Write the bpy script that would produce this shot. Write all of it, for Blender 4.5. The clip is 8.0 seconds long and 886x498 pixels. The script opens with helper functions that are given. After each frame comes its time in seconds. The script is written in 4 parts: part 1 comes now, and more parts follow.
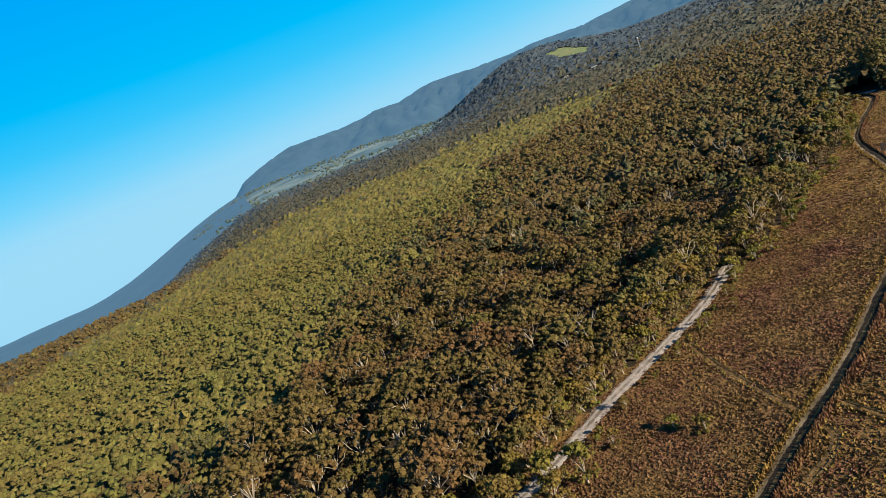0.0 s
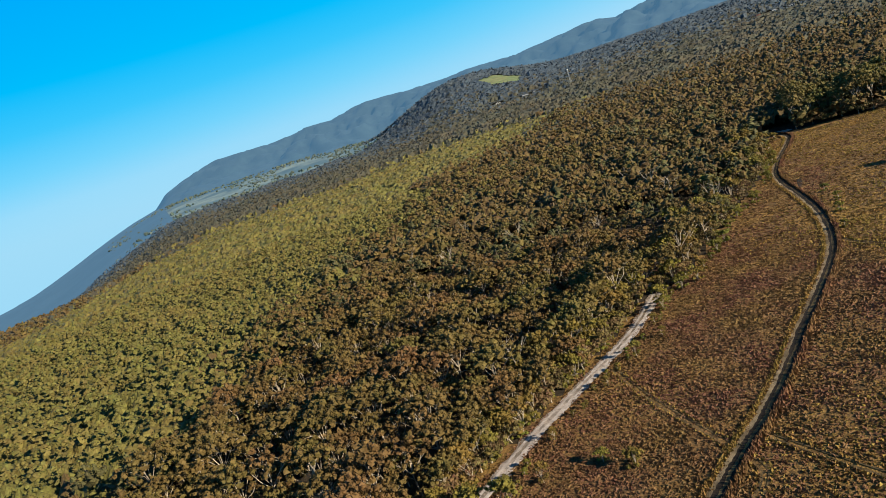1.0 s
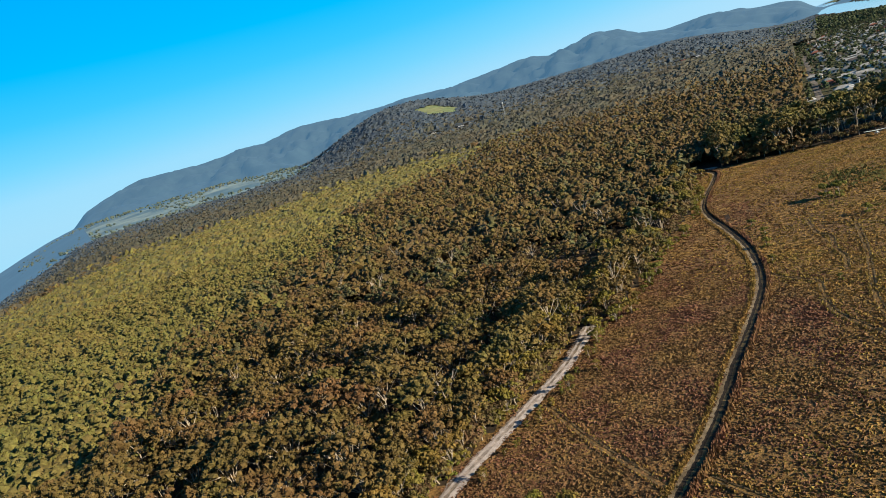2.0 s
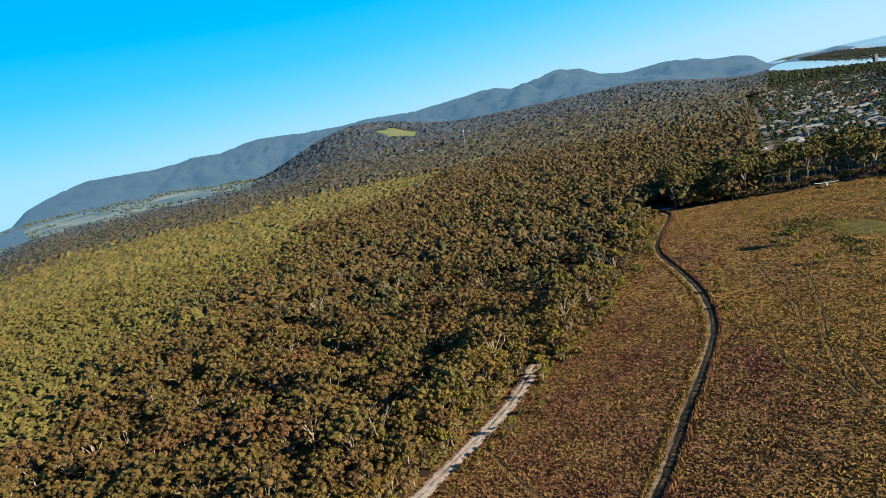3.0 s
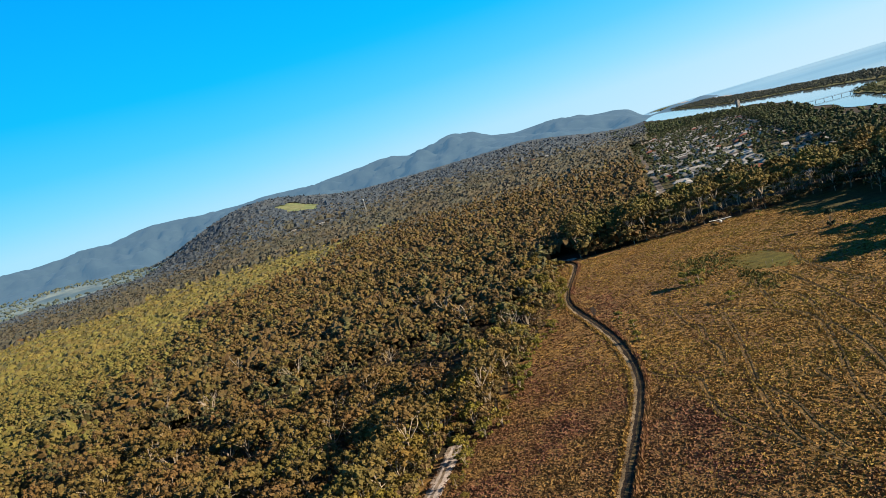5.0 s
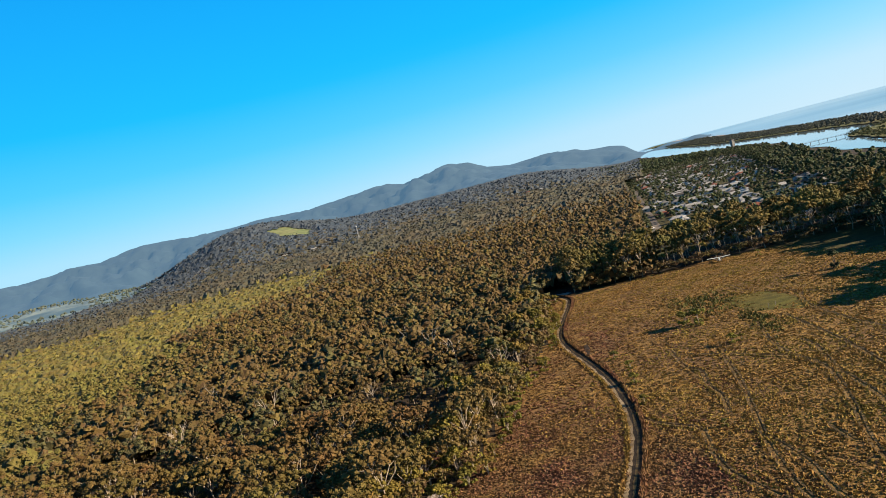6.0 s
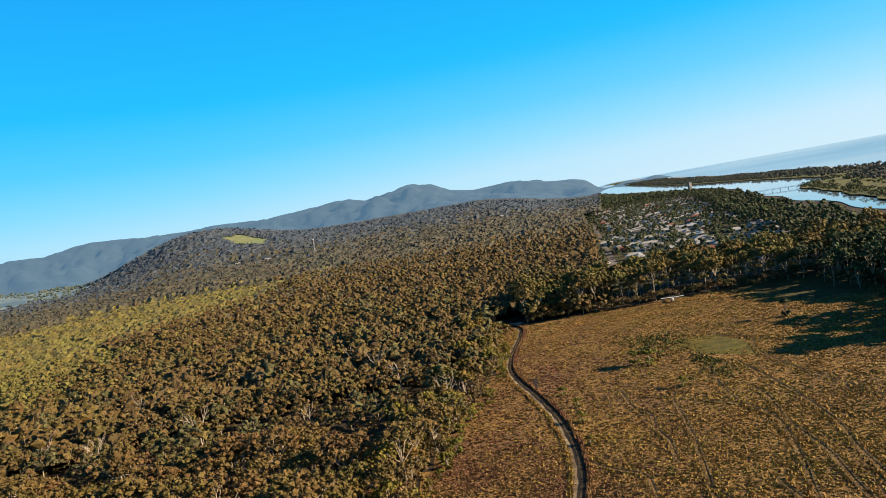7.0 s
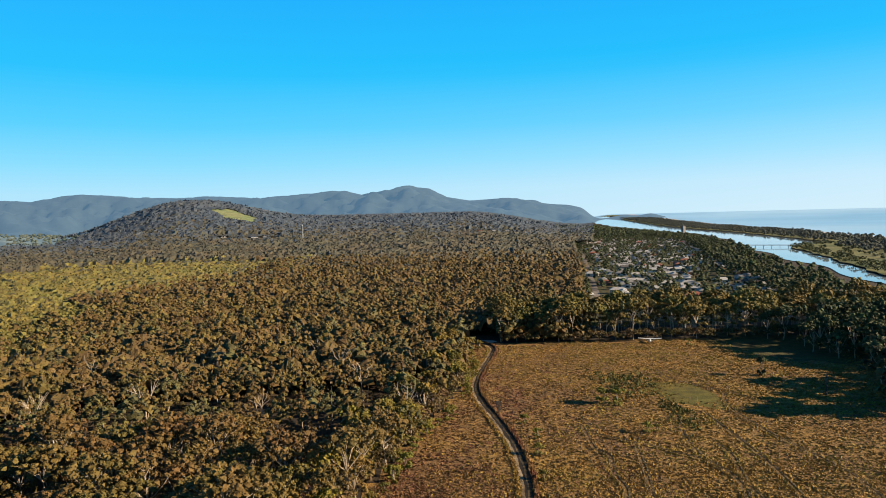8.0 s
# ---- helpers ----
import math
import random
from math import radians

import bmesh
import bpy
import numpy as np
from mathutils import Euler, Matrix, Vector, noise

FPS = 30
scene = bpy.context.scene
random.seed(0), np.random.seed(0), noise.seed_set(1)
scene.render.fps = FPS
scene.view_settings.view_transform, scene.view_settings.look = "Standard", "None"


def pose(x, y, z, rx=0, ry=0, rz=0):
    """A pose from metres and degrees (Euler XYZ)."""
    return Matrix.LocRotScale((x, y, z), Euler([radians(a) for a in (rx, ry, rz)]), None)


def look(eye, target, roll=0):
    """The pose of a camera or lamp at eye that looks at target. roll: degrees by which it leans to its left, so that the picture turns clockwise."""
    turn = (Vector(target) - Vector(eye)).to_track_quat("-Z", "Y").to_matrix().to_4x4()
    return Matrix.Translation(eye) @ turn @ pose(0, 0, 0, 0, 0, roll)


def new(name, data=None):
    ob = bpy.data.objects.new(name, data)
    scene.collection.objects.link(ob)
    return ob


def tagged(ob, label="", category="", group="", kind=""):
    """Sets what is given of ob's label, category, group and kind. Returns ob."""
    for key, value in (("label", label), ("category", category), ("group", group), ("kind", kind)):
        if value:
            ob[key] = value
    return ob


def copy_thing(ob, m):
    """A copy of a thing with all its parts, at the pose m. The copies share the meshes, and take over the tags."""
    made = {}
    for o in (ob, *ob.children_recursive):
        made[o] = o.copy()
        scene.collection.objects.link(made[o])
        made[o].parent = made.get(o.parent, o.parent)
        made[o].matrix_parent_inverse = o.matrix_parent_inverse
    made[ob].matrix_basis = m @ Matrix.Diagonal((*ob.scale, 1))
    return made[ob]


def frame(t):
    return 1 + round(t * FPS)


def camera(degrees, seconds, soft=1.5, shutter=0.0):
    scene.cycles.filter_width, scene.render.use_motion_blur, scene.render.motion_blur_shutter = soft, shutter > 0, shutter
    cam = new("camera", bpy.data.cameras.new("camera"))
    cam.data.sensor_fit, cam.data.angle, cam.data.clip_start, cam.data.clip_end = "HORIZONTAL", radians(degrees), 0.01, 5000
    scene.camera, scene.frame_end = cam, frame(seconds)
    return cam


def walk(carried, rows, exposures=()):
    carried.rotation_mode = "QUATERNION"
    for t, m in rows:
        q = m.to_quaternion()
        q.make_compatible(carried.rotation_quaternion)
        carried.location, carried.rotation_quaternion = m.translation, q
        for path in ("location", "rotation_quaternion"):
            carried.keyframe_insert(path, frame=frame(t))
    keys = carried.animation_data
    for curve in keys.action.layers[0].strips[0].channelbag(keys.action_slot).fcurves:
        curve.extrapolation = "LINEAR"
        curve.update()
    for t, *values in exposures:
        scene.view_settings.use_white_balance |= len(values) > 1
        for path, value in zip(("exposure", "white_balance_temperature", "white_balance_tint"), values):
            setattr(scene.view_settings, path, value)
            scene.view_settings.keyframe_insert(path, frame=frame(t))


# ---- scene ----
PATH = [
    (0, (4.64, -65.01, 70.20), (-47.09, 18.43, 51.16), -22.32),
    (0.5, (3.20, -62.17, 69.70), (-43.57, 24.03, 50.14), -21.00),
    (1, (1.28, -58.91, 68.58), (-40.80, 29.62, 48.77), -19.30),
    (1.5, (-0.08, -55.34, 67.54), (-37.07, 35.45, 47.85), -17.43),
    (1.7, (-0.66, -53.94, 67.02), (-35.35, 37.82, 47.61), -17.58),
    (2.8, (-2.78, -43.38, 64.72), (-28.82, 51.60, 47.35), -13.19),
    (3, (-2.77, -41.53, 64.37), (-27.97, 53.72, 47.26), -12.27),
    (3.5, (-2.98, -37.36, 63.53), (-23.86, 59.17, 47.84), -11.36),
    (4, (-3.09, -33.69, 63.09), (-19.85, 63.83, 48.66), -12.74),
    (4.5, (-3.15, -29.40, 62.29), (-15.22, 69.08, 49.81), -14.86),
    (4.7, (-3.06, -27.56, 62.22), (-13.68, 71.15, 50.22), -16.57),
    (5.8, (-3.31, -15.74, 61.02), (-12.33, 83.54, 53.15), -15.85),
    (6, (-2.94, -13.91, 60.80), (-11.29, 85.48, 53.58), -14.61),
    (6.5, (-2.15, -9.61, 60.36), (-7.17, 90.07, 54.08), -12.01),
    (7, (-1.88, -6.10, 60.11), (-3.58, 93.74, 54.59), -10.20),
    (7.5, (-1.24, -2.88, 60.24), (-2.87, 97.03, 56.18), -6.86),
    (8, (0.00, 0.00, 60.00), (0.01, 99.89, 55.22), -1.49),
]
cam = camera(66.0, 8.0, soft=0.8)
walk(cam, [(t, look(eye, target, roll)) for t, eye, target, roll in PATH], exposures=[(0, 1.27, 5850, 2), (1.5, 1.32, 5900, 3), (3, 1.43, 6050, 4), (5, 1.47, 6350, 8), (8, 1.5, 6750, 11)])

# ---- world and sun ----
SUN_ELEVATION = radians(21)
SUN_SIDE = Vector((0.97, -0.22, 0)).normalized()      # towards the sun, on the ground
world = bpy.data.worlds.new("world")
scene.world = world
world.use_nodes = True
wn, wl = world.node_tree.nodes, world.node_tree.links
sky = wn.new("ShaderNodeTexSky")
sky.sky_type, sky.sun_disc = "NISHITA", False
sky.sun_elevation = SUN_ELEVATION
sky.sun_rotation = math.atan2(SUN_SIDE.x, SUN_SIDE.y)
sky.air_density, sky.dust_density, sky.ozone_density = 1.0, 0.3, 2.0
coord = wn.new("ShaderNodeTexCoord")
split = wn.new("ShaderNodeSeparateXYZ")
wl.new(coord.outputs["Generated"], split.inputs[0])
band = wn.new("ShaderNodeValToRGB")
band.color_ramp.elements[0].position, band.color_ramp.elements[0].color = 0.0, (3.0, 5.3, 6.7, 1)
band.color_ramp.elements[1].position, band.color_ramp.elements[1].color = 1.0, (0.15, 0.4, 0.8, 1)
for at, colour in ((0.04, (2.7, 5.2, 6.8, 1)), (0.08, (1.5, 4.8, 6.9, 1)), (0.13, (0.5, 4.2, 6.9, 1)), (0.2, (0.0, 3.6, 6.9, 1)), (0.3, (0.0, 3.0, 6.9, 1)), (0.4, (0.0, 2.4, 6.4, 1)), (0.55, (0.1, 0.9, 2.4, 1))):
    e = band.color_ramp.elements.new(at)
    e.color = colour
wl.new(split.outputs["Z"], band.inputs["Fac"])
# the low sky grows whiter towards the sun's side
glare = wn.new("ShaderNodeValToRGB")
glare.color_ramp.elements[0].position, glare.color_ramp.elements[0].color = 0.0, (1.2, 0.45, 0.1, 1)
glare.color_ramp.elements[1].position, glare.color_ramp.elements[1].color = 0.22, (0, 0, 0, 1)
wl.new(split.outputs["Z"], glare.inputs["Fac"])
east = wn.new("ShaderNodeMapRange")
east.inputs["From Min"].default_value, east.inputs["From Max"].default_value = -0.35, 0.55
wl.new(split.outputs["X"], east.inputs["Value"])
paler = wn.new("ShaderNodeMix")
paler.data_type, paler.blend_type = "RGBA", "ADD"
wl.new(east.outputs["Result"], paler.inputs["Factor"])
wl.new(band.outputs[0], paler.inputs["A"])
wl.new(glare.outputs[0], paler.inputs["B"])
blend = wn.new("ShaderNodeMix")
blend.data_type = "RGBA"
blend.inputs["Factor"].default_value = 0.96
wl.new(sky.outputs[0], blend.inputs["A"])
wl.new(paler.outputs["Result"], blend.inputs["B"])
wl.new(blend.outputs["Result"], wn["Background"].inputs[0])
wn["Background"].inputs[1].default_value = 0.0535
sun = new("sun", bpy.data.lights.new("sun", "SUN"))
sun.data.energy, sun.data.angle, sun.data.color = 5.0, radians(0.5), (1.0, 0.80, 0.56)
sun_way = Vector((SUN_SIDE.x * math.cos(SUN_ELEVATION), SUN_SIDE.y * math.cos(SUN_ELEVATION), math.sin(SUN_ELEVATION)))
sun.matrix_world = look(sun_way * 300, (0, 0, 0))


# ---- materials ----
def material(name, colour, rough=0.9, spread=0.25, scale=0.5, fine=8.0, bump=0.3, per="", hue=0.02, metal=0.0, second=None, patch=0.02, weight=0.5, emit=0.0, glow=None):
    """Colour with variation at two scales, a second tone in broad patches, fine relief, and variation piece by piece."""
    m = bpy.data.materials.new(name)
    m.use_nodes = True
    n, l = m.node_tree.nodes, m.node_tree.links
    b = n["Principled BSDF"]
    b.inputs["Roughness"].default_value, b.inputs["Metallic"].default_value = rough, metal
    b.inputs["Specular IOR Level"].default_value = 0.25
    geo = n.new("ShaderNodeNewGeometry")

    def noise_of(s, detail=4.0):
        t = n.new("ShaderNodeTexNoise")
        t.inputs["Scale"].default_value, t.inputs["Detail"].default_value = s, detail
        l.new(geo.outputs["Position"], t.inputs["Vector"])
        return t.outputs["Fac"]

    def ramp(source, lo, hi, a=0.35, z=0.65):
        r = n.new("ShaderNodeMapRange")
        r.inputs["From Min"].default_value, r.inputs["From Max"].default_value = a, z
        r.inputs["To Min"].default_value, r.inputs["To Max"].default_value = lo, hi
        l.new(source, r.inputs["Value"])
        return r.outputs["Result"]

    mix = n.new("ShaderNodeMix")
    mix.data_type = "RGBA"
    mix.inputs["A"].default_value = (*colour, 1)
    mix.inputs["B"].default_value = (*(second or colour), 1)
    l.new(ramp(noise_of(patch, 6.0), 0.5 - weight, 0.5 + weight, 0.38, 0.62), mix.inputs["Factor"])
    hsv = n.new("ShaderNodeHueSaturation")
    l.new(mix.outputs["Result"], hsv.inputs["Color"])
    value = n.new("ShaderNodeMath")
    value.operation = "MULTIPLY"
    l.new(ramp(noise_of(scale), 1 - spread, 1 + spread), value.inputs[0])
    l.new(ramp(noise_of(fine), 1 - spread * 0.7, 1 + spread * 0.7), value.inputs[1])
    last = value.outputs[0]
    if per:
        source = geo.outputs["Random Per Island"] if per in ("island", "both") else n.new("ShaderNodeObjectInfo").outputs["Random"]
        more = n.new("ShaderNodeMath")
        more.operation = "MULTIPLY"
        l.new(last, more.inputs[0])
        l.new(ramp(source, 1 - spread, 1 + spread, 0, 1), more.inputs[1])
        last = more.outputs[0]
        tone = n.new("ShaderNodeObjectInfo").outputs["Random"] if per == "both" else source
        l.new(ramp(tone, 0.5 - hue, 0.5 + hue, 0, 1), hsv.inputs["Hue"])
    l.new(last, hsv.inputs["Value"])
    l.new(hsv.outputs[0], b.inputs["Base Color"])
    # emission puts a faint haze glow into far hills, pasture and sea
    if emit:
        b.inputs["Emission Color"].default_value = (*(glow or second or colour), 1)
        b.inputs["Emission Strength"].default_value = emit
    if bump:
        bp = n.new("ShaderNodeBump")
        bp.inputs["Strength"].default_value, bp.inputs["Distance"].default_value = bump, 0.3
        l.new(noise_of(fine), bp.inputs["Height"])
        l.new(bp.outputs[0], b.inputs["Normal"])
    return m


def leafy(name, colour, second, spread=0.3, patch=0.02, hue=0.025, per="island", glow=0.1):
    """Leaves: matt, with some light coming through."""
    m = material(name, colour, 0.75, spread, 0.25, 2.2, 0.7, per, hue, 0, second, patch)
    n, l = m.node_tree.nodes, m.node_tree.links
    b = n["Principled BSDF"]
    thin = n.new("ShaderNodeBsdfTranslucent")
    mix = n.new("ShaderNodeMixShader")
    mix.inputs[0].default_value = glow
    colour_link = b.inputs["Base Color"].links[0].from_socket
    l.new(colour_link, thin.inputs["Color"])
    l.new(b.outputs[0], mix.inputs[1])
    l.new(thin.outputs[0], mix.inputs[2])
    l.new(mix.outputs[0], n["Material Output"].inputs["Surface"])
    return m


LEAF_NEAR = leafy("olive_leaves", (0.07992, 0.0593, 0.01386), (0.1017, 0.06183, 0.01865), 0.16, 0.10, 0.02, "both")
LEAF_HEATH = leafy("heath_leaves", (0.09098, 0.08345, 0.01966), (0.1113, 0.08669, 0.02223), 0.18, 0.05, 0.012)
LEAF_DARK = leafy("dark_leaves", (0.082, 0.070, 0.015), (0.112, 0.080, 0.019), 0.22, 0.05, 0.018, "both")
LEAF_TOWN = leafy("town_leaves", (0.038, 0.047, 0.0139), (0.0284, 0.038, 0.0139), 0.35, 0.02)
LEAF_FAR = leafy("far_leaves", (0.06517, 0.04745, 0.01483), (0.08268, 0.05105, 0.01865), 0.2, 0.06, 0.012)
LEAF_MID = leafy("mid_leaves", (0.07655, 0.06014, 0.01483), (0.09793, 0.06269, 0.01818), 0.2, 0.09, 0.012)
LEAF_RUST = leafy("rusty_leaves", (0.09153, 0.0576, 0.01603), (0.07925, 0.05166, 0.01722), 0.22, 0.09, 0.012)
LEAF_GREY = leafy("grey_leaves", (0.074, 0.067, 0.0227), (0.063, 0.058, 0.0227), 0.22, 0.09, 0.012)
# yellow-green leaves, their colour brightened for sun on the forest edge
LEAF_EDGE = leafy("painted_sunlit_leaves", (0.1076, 0.08742, 0.0132), (0.1242, 0.08272, 0.01672), 0.18, 0.09, 0.015, "both")
LEAF_BUSH = leafy("bush_leaves", (0.095, 0.095, 0.0126), (0.12, 0.095, 0.0139), 0.3, 0.05, 0.02, "both")
LEAF_SCRUB = leafy("scrub_leaves", (0.063, 0.054, 0.0151), (0.107, 0.063, 0.0284), 0.35, 0.15)
# dark coastal green, dulled to blue-grey to carry the haze over the spit
LEAF_COAST_HAZED = leafy("hazed_coastal_leaves", (0.040, 0.046, 0.034), (0.032, 0.040, 0.032), 0.2, 0.02)
# distance haze put into the leaf colours: first greyer, then bluer
LEAF_HAZY = leafy("hazed_grey_green_leaves", (0.04633, 0.0468, 0.0323), (0.05616, 0.04752, 0.02988), 0.13, 0.012, 0.01)
LEAF_HAZY_BLUE = leafy("hazed_bluish_leaves", (0.0408, 0.05461, 0.07207), (0.0476, 0.05756, 0.06838), 0.12, 0.008, 0.01)
# grove leaves tinted bluish, the valley's haze set in their colour
LEAF_VALLEY = leafy("hazed_valley_leaves", (0.0513, 0.0729, 0.0594), (0.0729, 0.0851, 0.0675), 0.2, 0.01)
LUSH = leafy("lush_grass", (0.054, 0.058, 0.0126), (0.076, 0.069, 0.0158), 0.25, 0.05)
GRASS = leafy("dry_grass", (0.1235, 0.05476, 0.03059), (0.1283, 0.07419, 0.02447), 0.2, 0.07, 0.012)
GRASS_GREEN = leafy("golden_grass", (0.168, 0.115, 0.022), (0.200, 0.113, 0.029), 0.2, 0.07, 0.012)
BARK = material("pale_bark", (0.28, 0.23, 0.175), 0.85, 0.3, 0.8, 6, 0.4)
# bark darkened for the dead tree's shaded silhouette; the lone tree shares it
DARK_BARK = material("shade_dark_bark", (0.075, 0.062, 0.048), 0.9, 0.3, 0.8, 6, 0.4)
PALE_WOOD = material("bleached_wood", (0.25, 0.21, 0.17), 0.85, 0.2, 0.8, 6, 0.3)
SOIL = material("forest_floor", (0.0221, 0.0158, 0.0101), 1.0, 0.4, 0.3, 3, 0.5, second=(0.038, 0.0252, 0.0126), patch=0.05)
FIELD = material("field_turf", (0.112, 0.062, 0.0245), 1.0, 0.5, 0.6, 2.5, 0.9, second=(0.166, 0.097, 0.0255), patch=0.035)
SAND = material("pale_sand", (0.35, 0.305, 0.285), 1.0, 0.22, 0.5, 3, 0.4)
SAND_WORN = material("worn_sand", (0.30, 0.25, 0.225), 1.0, 0.35, 0.6, 3, 0.5, second=(0.13, 0.10, 0.075), patch=0.12)
STREET = material("worn_street", (0.13, 0.112, 0.098), 1.0, 0.3, 0.1, 0.6, 0.3, second=(0.075, 0.06, 0.045), patch=0.03)
FERN = material("dry_fern", (0.13, 0.05, 0.026), 1.0, 0.35, 0.6, 4, 0.6, second=(0.08, 0.034, 0.02), patch=0.1)
# dark earth, its colour deepened for the shadow of the tall verge
TRACK = material("shaded_peaty_track", (0.014, 0.0095, 0.006), 1.0, 0.35, 0.5, 5, 0.4, second=(0.03, 0.020, 0.012), patch=0.05)
# pale sand, brightened as the lit side of the track
RUT = material("lit_sandy_rut", (0.25, 0.19, 0.115), 1.0, 0.3, 0.5, 5, 0.4, second=(0.11, 0.078, 0.042), patch=0.08)
TRAIL = material("trodden_grass", (0.145, 0.094, 0.038), 1.0, 0.3, 0.5, 5, 0.4, second=(0.055, 0.038, 0.017), patch=0.15)
# green turf with tree shade put into its colour; also the town lawns
SHADE_AND_LAWN_TURF = material("shade_and_lawn_turf", (0.048, 0.047, 0.0095), 1.0, 0.3, 0.3, 3, 0.4, second=(0.05, 0.038, 0.0115), patch=0.05)
GREEN_TURF = material("mown_turf", (0.066, 0.060, 0.0065), 1.0, 0.3, 0.3, 3, 0.4, second=(0.082, 0.064, 0.0085), patch=0.08)
WATER = material("still_water", (0.15, 0.19, 0.21), 0.05, 0.1, 0.01, 0.3, 0.0)
WATER.node_tree.nodes["Principled BSDF"].inputs["Specular IOR Level"].default_value = 0.9
# sea haze painted as a pale tone that glows faintly
SEA = material("hazed_sea_water", (0.063, 0.164, 0.265), 0.6, 0.06, 0.002, 0.02, 0.0, second=(0.176, 0.271, 0.34), patch=0.0006, emit=0.34)
# blue distance haze painted in: dark base with a blue glow
HILL = material("hazed_wooded_hills", (0.009, 0.016, 0.0175), 1.0, 0.2, 0.012, 0.05, 0.25, second=(0.0125, 0.0205, 0.0225), patch=0.003, emit=1.0, glow=(0.029, 0.060, 0.094))
MEADOW = material("green_meadow", (0.110, 0.145, 0.060), 1.0, 0.2, 0.05, 0.3, 0.2, second=(0.140, 0.150, 0.068), patch=0.02)
# farmland under painted haze: blue glow added to its own green
PASTURE = material("hazed_pale_pasture", (0.035, 0.050, 0.045), 1.0, 0.3, 0.01, 0.05, 0.2, second=(0.13, 0.14, 0.10), patch=0.006, emit=0.9, glow=(0.022, 0.046, 0.068))
MARSH = material("marsh_grass", (0.069, 0.082, 0.0221), 1.0, 0.3, 0.05, 0.3, 0.4, second=(0.126, 0.113, 0.038), patch=0.01)
ROOFS = [material(nm, c, r, 0.15, 0.5, 4, 0.15, second=c2) for nm, c, c2, r in (("white_metal_roof", (0.31, 0.305, 0.30), (0.22, 0.216, 0.21), 0.75), ("grey_metal_roof", (0.17, 0.167, 0.164), (0.132, 0.132, 0.132), 0.75), ("red_tile_roof", (0.189, 0.063, 0.038), (0.151, 0.063, 0.044), 0.85), ("dark_tile_roof", (0.063, 0.057, 0.057), (0.082, 0.069, 0.063), 0.8))]
WALLS = [material(nm, c, 0.9, 0.12, 0.5, 5, 0.1) for nm, c in (("cream_render", (0.391, 0.353, 0.29)), ("brick_wall", (0.208, 0.12, 0.082)), ("pale_weatherboard", (0.416, 0.428, 0.428)))]
GLASS = material("window_glass", (0.0252, 0.032, 0.038), 0.08, 0.1, 1, 5, 0.0)
WHITE = material("white_paint", (0.517, 0.517, 0.504), 0.35, 0.06, 1, 5, 0.0)
STEEL = material("galvanised_steel", (0.347, 0.353, 0.359), 0.4, 0.1, 1, 5, 0.05, metal=0.6)
CONCRETE = material("grey_concrete", (0.252, 0.246, 0.233), 0.9, 0.15, 0.5, 4, 0.2)


# ---- small builders ----
def mesh_of(name, verts, faces, mat, smooth=False):
    me = bpy.data.meshes.new(name)
    me.from_pydata(verts, [], faces)
    me.materials.append(mat)
    if smooth:
        me.shade_smooth()
    return me


def tri_mesh(name, corners, mat, more=None, other=None):
    """A mesh from an array (triangles, 3, 3) with no shared corners; more triangles may have another material."""
    first = len(corners)
    corners = np.asarray(corners if more is None else np.concatenate([corners, more]), np.float32)
    count = len(corners)
    me = bpy.data.meshes.new(name)
    me.vertices.add(count * 3)
    me.vertices.foreach_set("co", corners.ravel())
    me.loops.add(count * 3)
    me.loops.foreach_set("vertex_index", np.arange(count * 3, dtype=np.int32))
    me.polygons.add(count)
    me.polygons.foreach_set("loop_start", np.arange(count, dtype=np.int32) * 3)
    me.polygons.foreach_set("loop_total", np.full(count, 3, np.int32))
    me.materials.append(mat)
    if other:
        me.materials.append(other)
        me.polygons.foreach_set("material_index", (np.arange(count) >= first).astype(np.int32))
    me.update()
    return me


def part(name, data, parent, label=""):
    ob = new(name, data)
    ob.parent = parent
    return tagged(ob, label)


def structure(name, data, label, category):
    return tagged(new(name, data), label, category, kind="structure")


rng = np.random.default_rng(7)


def smooth01(a, b, v):
    u = np.clip((np.asarray(v, float) - a) / (b - a), 0, 1)
    return u * u * (3 - 2 * u)


# ---- lie of the land ----
def land(x, y):
    """Height of the ground: flat plain, gently rising far off, falling away in the west."""
    x, y = np.asarray(x, float), np.asarray(y, float)
    r, az = np.hypot(x, y), np.degrees(np.arctan2(x, y))
    rise = 66 * smooth01(800, 2900, r) * smooth01(12, 2, az) * smooth01(-29, -21, az)
    rise = rise + 34 * smooth01(2150, 3000, r) * smooth01(-25, -36, az)
    fall = -(r * 0.062 + 16 * smooth01(700, 1300, r) * smooth01(3000, 2200, r)) * smooth01(-44, -60, az) * smooth01(300, 1700, r)
    foot = 66 * np.exp(-((az + 19.5) / 5.5) ** 2 - ((r - 2350) / 480) ** 2) + 22 * np.exp(-((az + 26) / 3.5) ** 2 - ((r - 2350) / 380) ** 2)
    sea = 42 * smooth01(2200, 5000, r) * smooth01(10, 14, az) * smooth01(120, 60, az)
    return rise + fall + foot + sea


def polar_sheet(radii, azimuths, height):
    rr, aa = np.meshgrid(radii, np.radians(azimuths), indexing="ij")
    x, y = rr * np.sin(aa), rr * np.cos(aa)
    z = height(x, y)
    n = len(azimuths)
    verts = np.stack([x, y, z], -1).reshape(-1, 3).tolist()
    faces = [(i * n + j, i * n + j + 1, (i + 1) * n + j + 1, (i + 1) * n + j) for i in range(len(radii) - 1) for j in range(n - 1)]
    return verts, faces


radii = np.r_[0.5, np.geomspace(8, 4960, 110)]
v, f = polar_sheet(radii, np.linspace(-180, 180, 241), land)
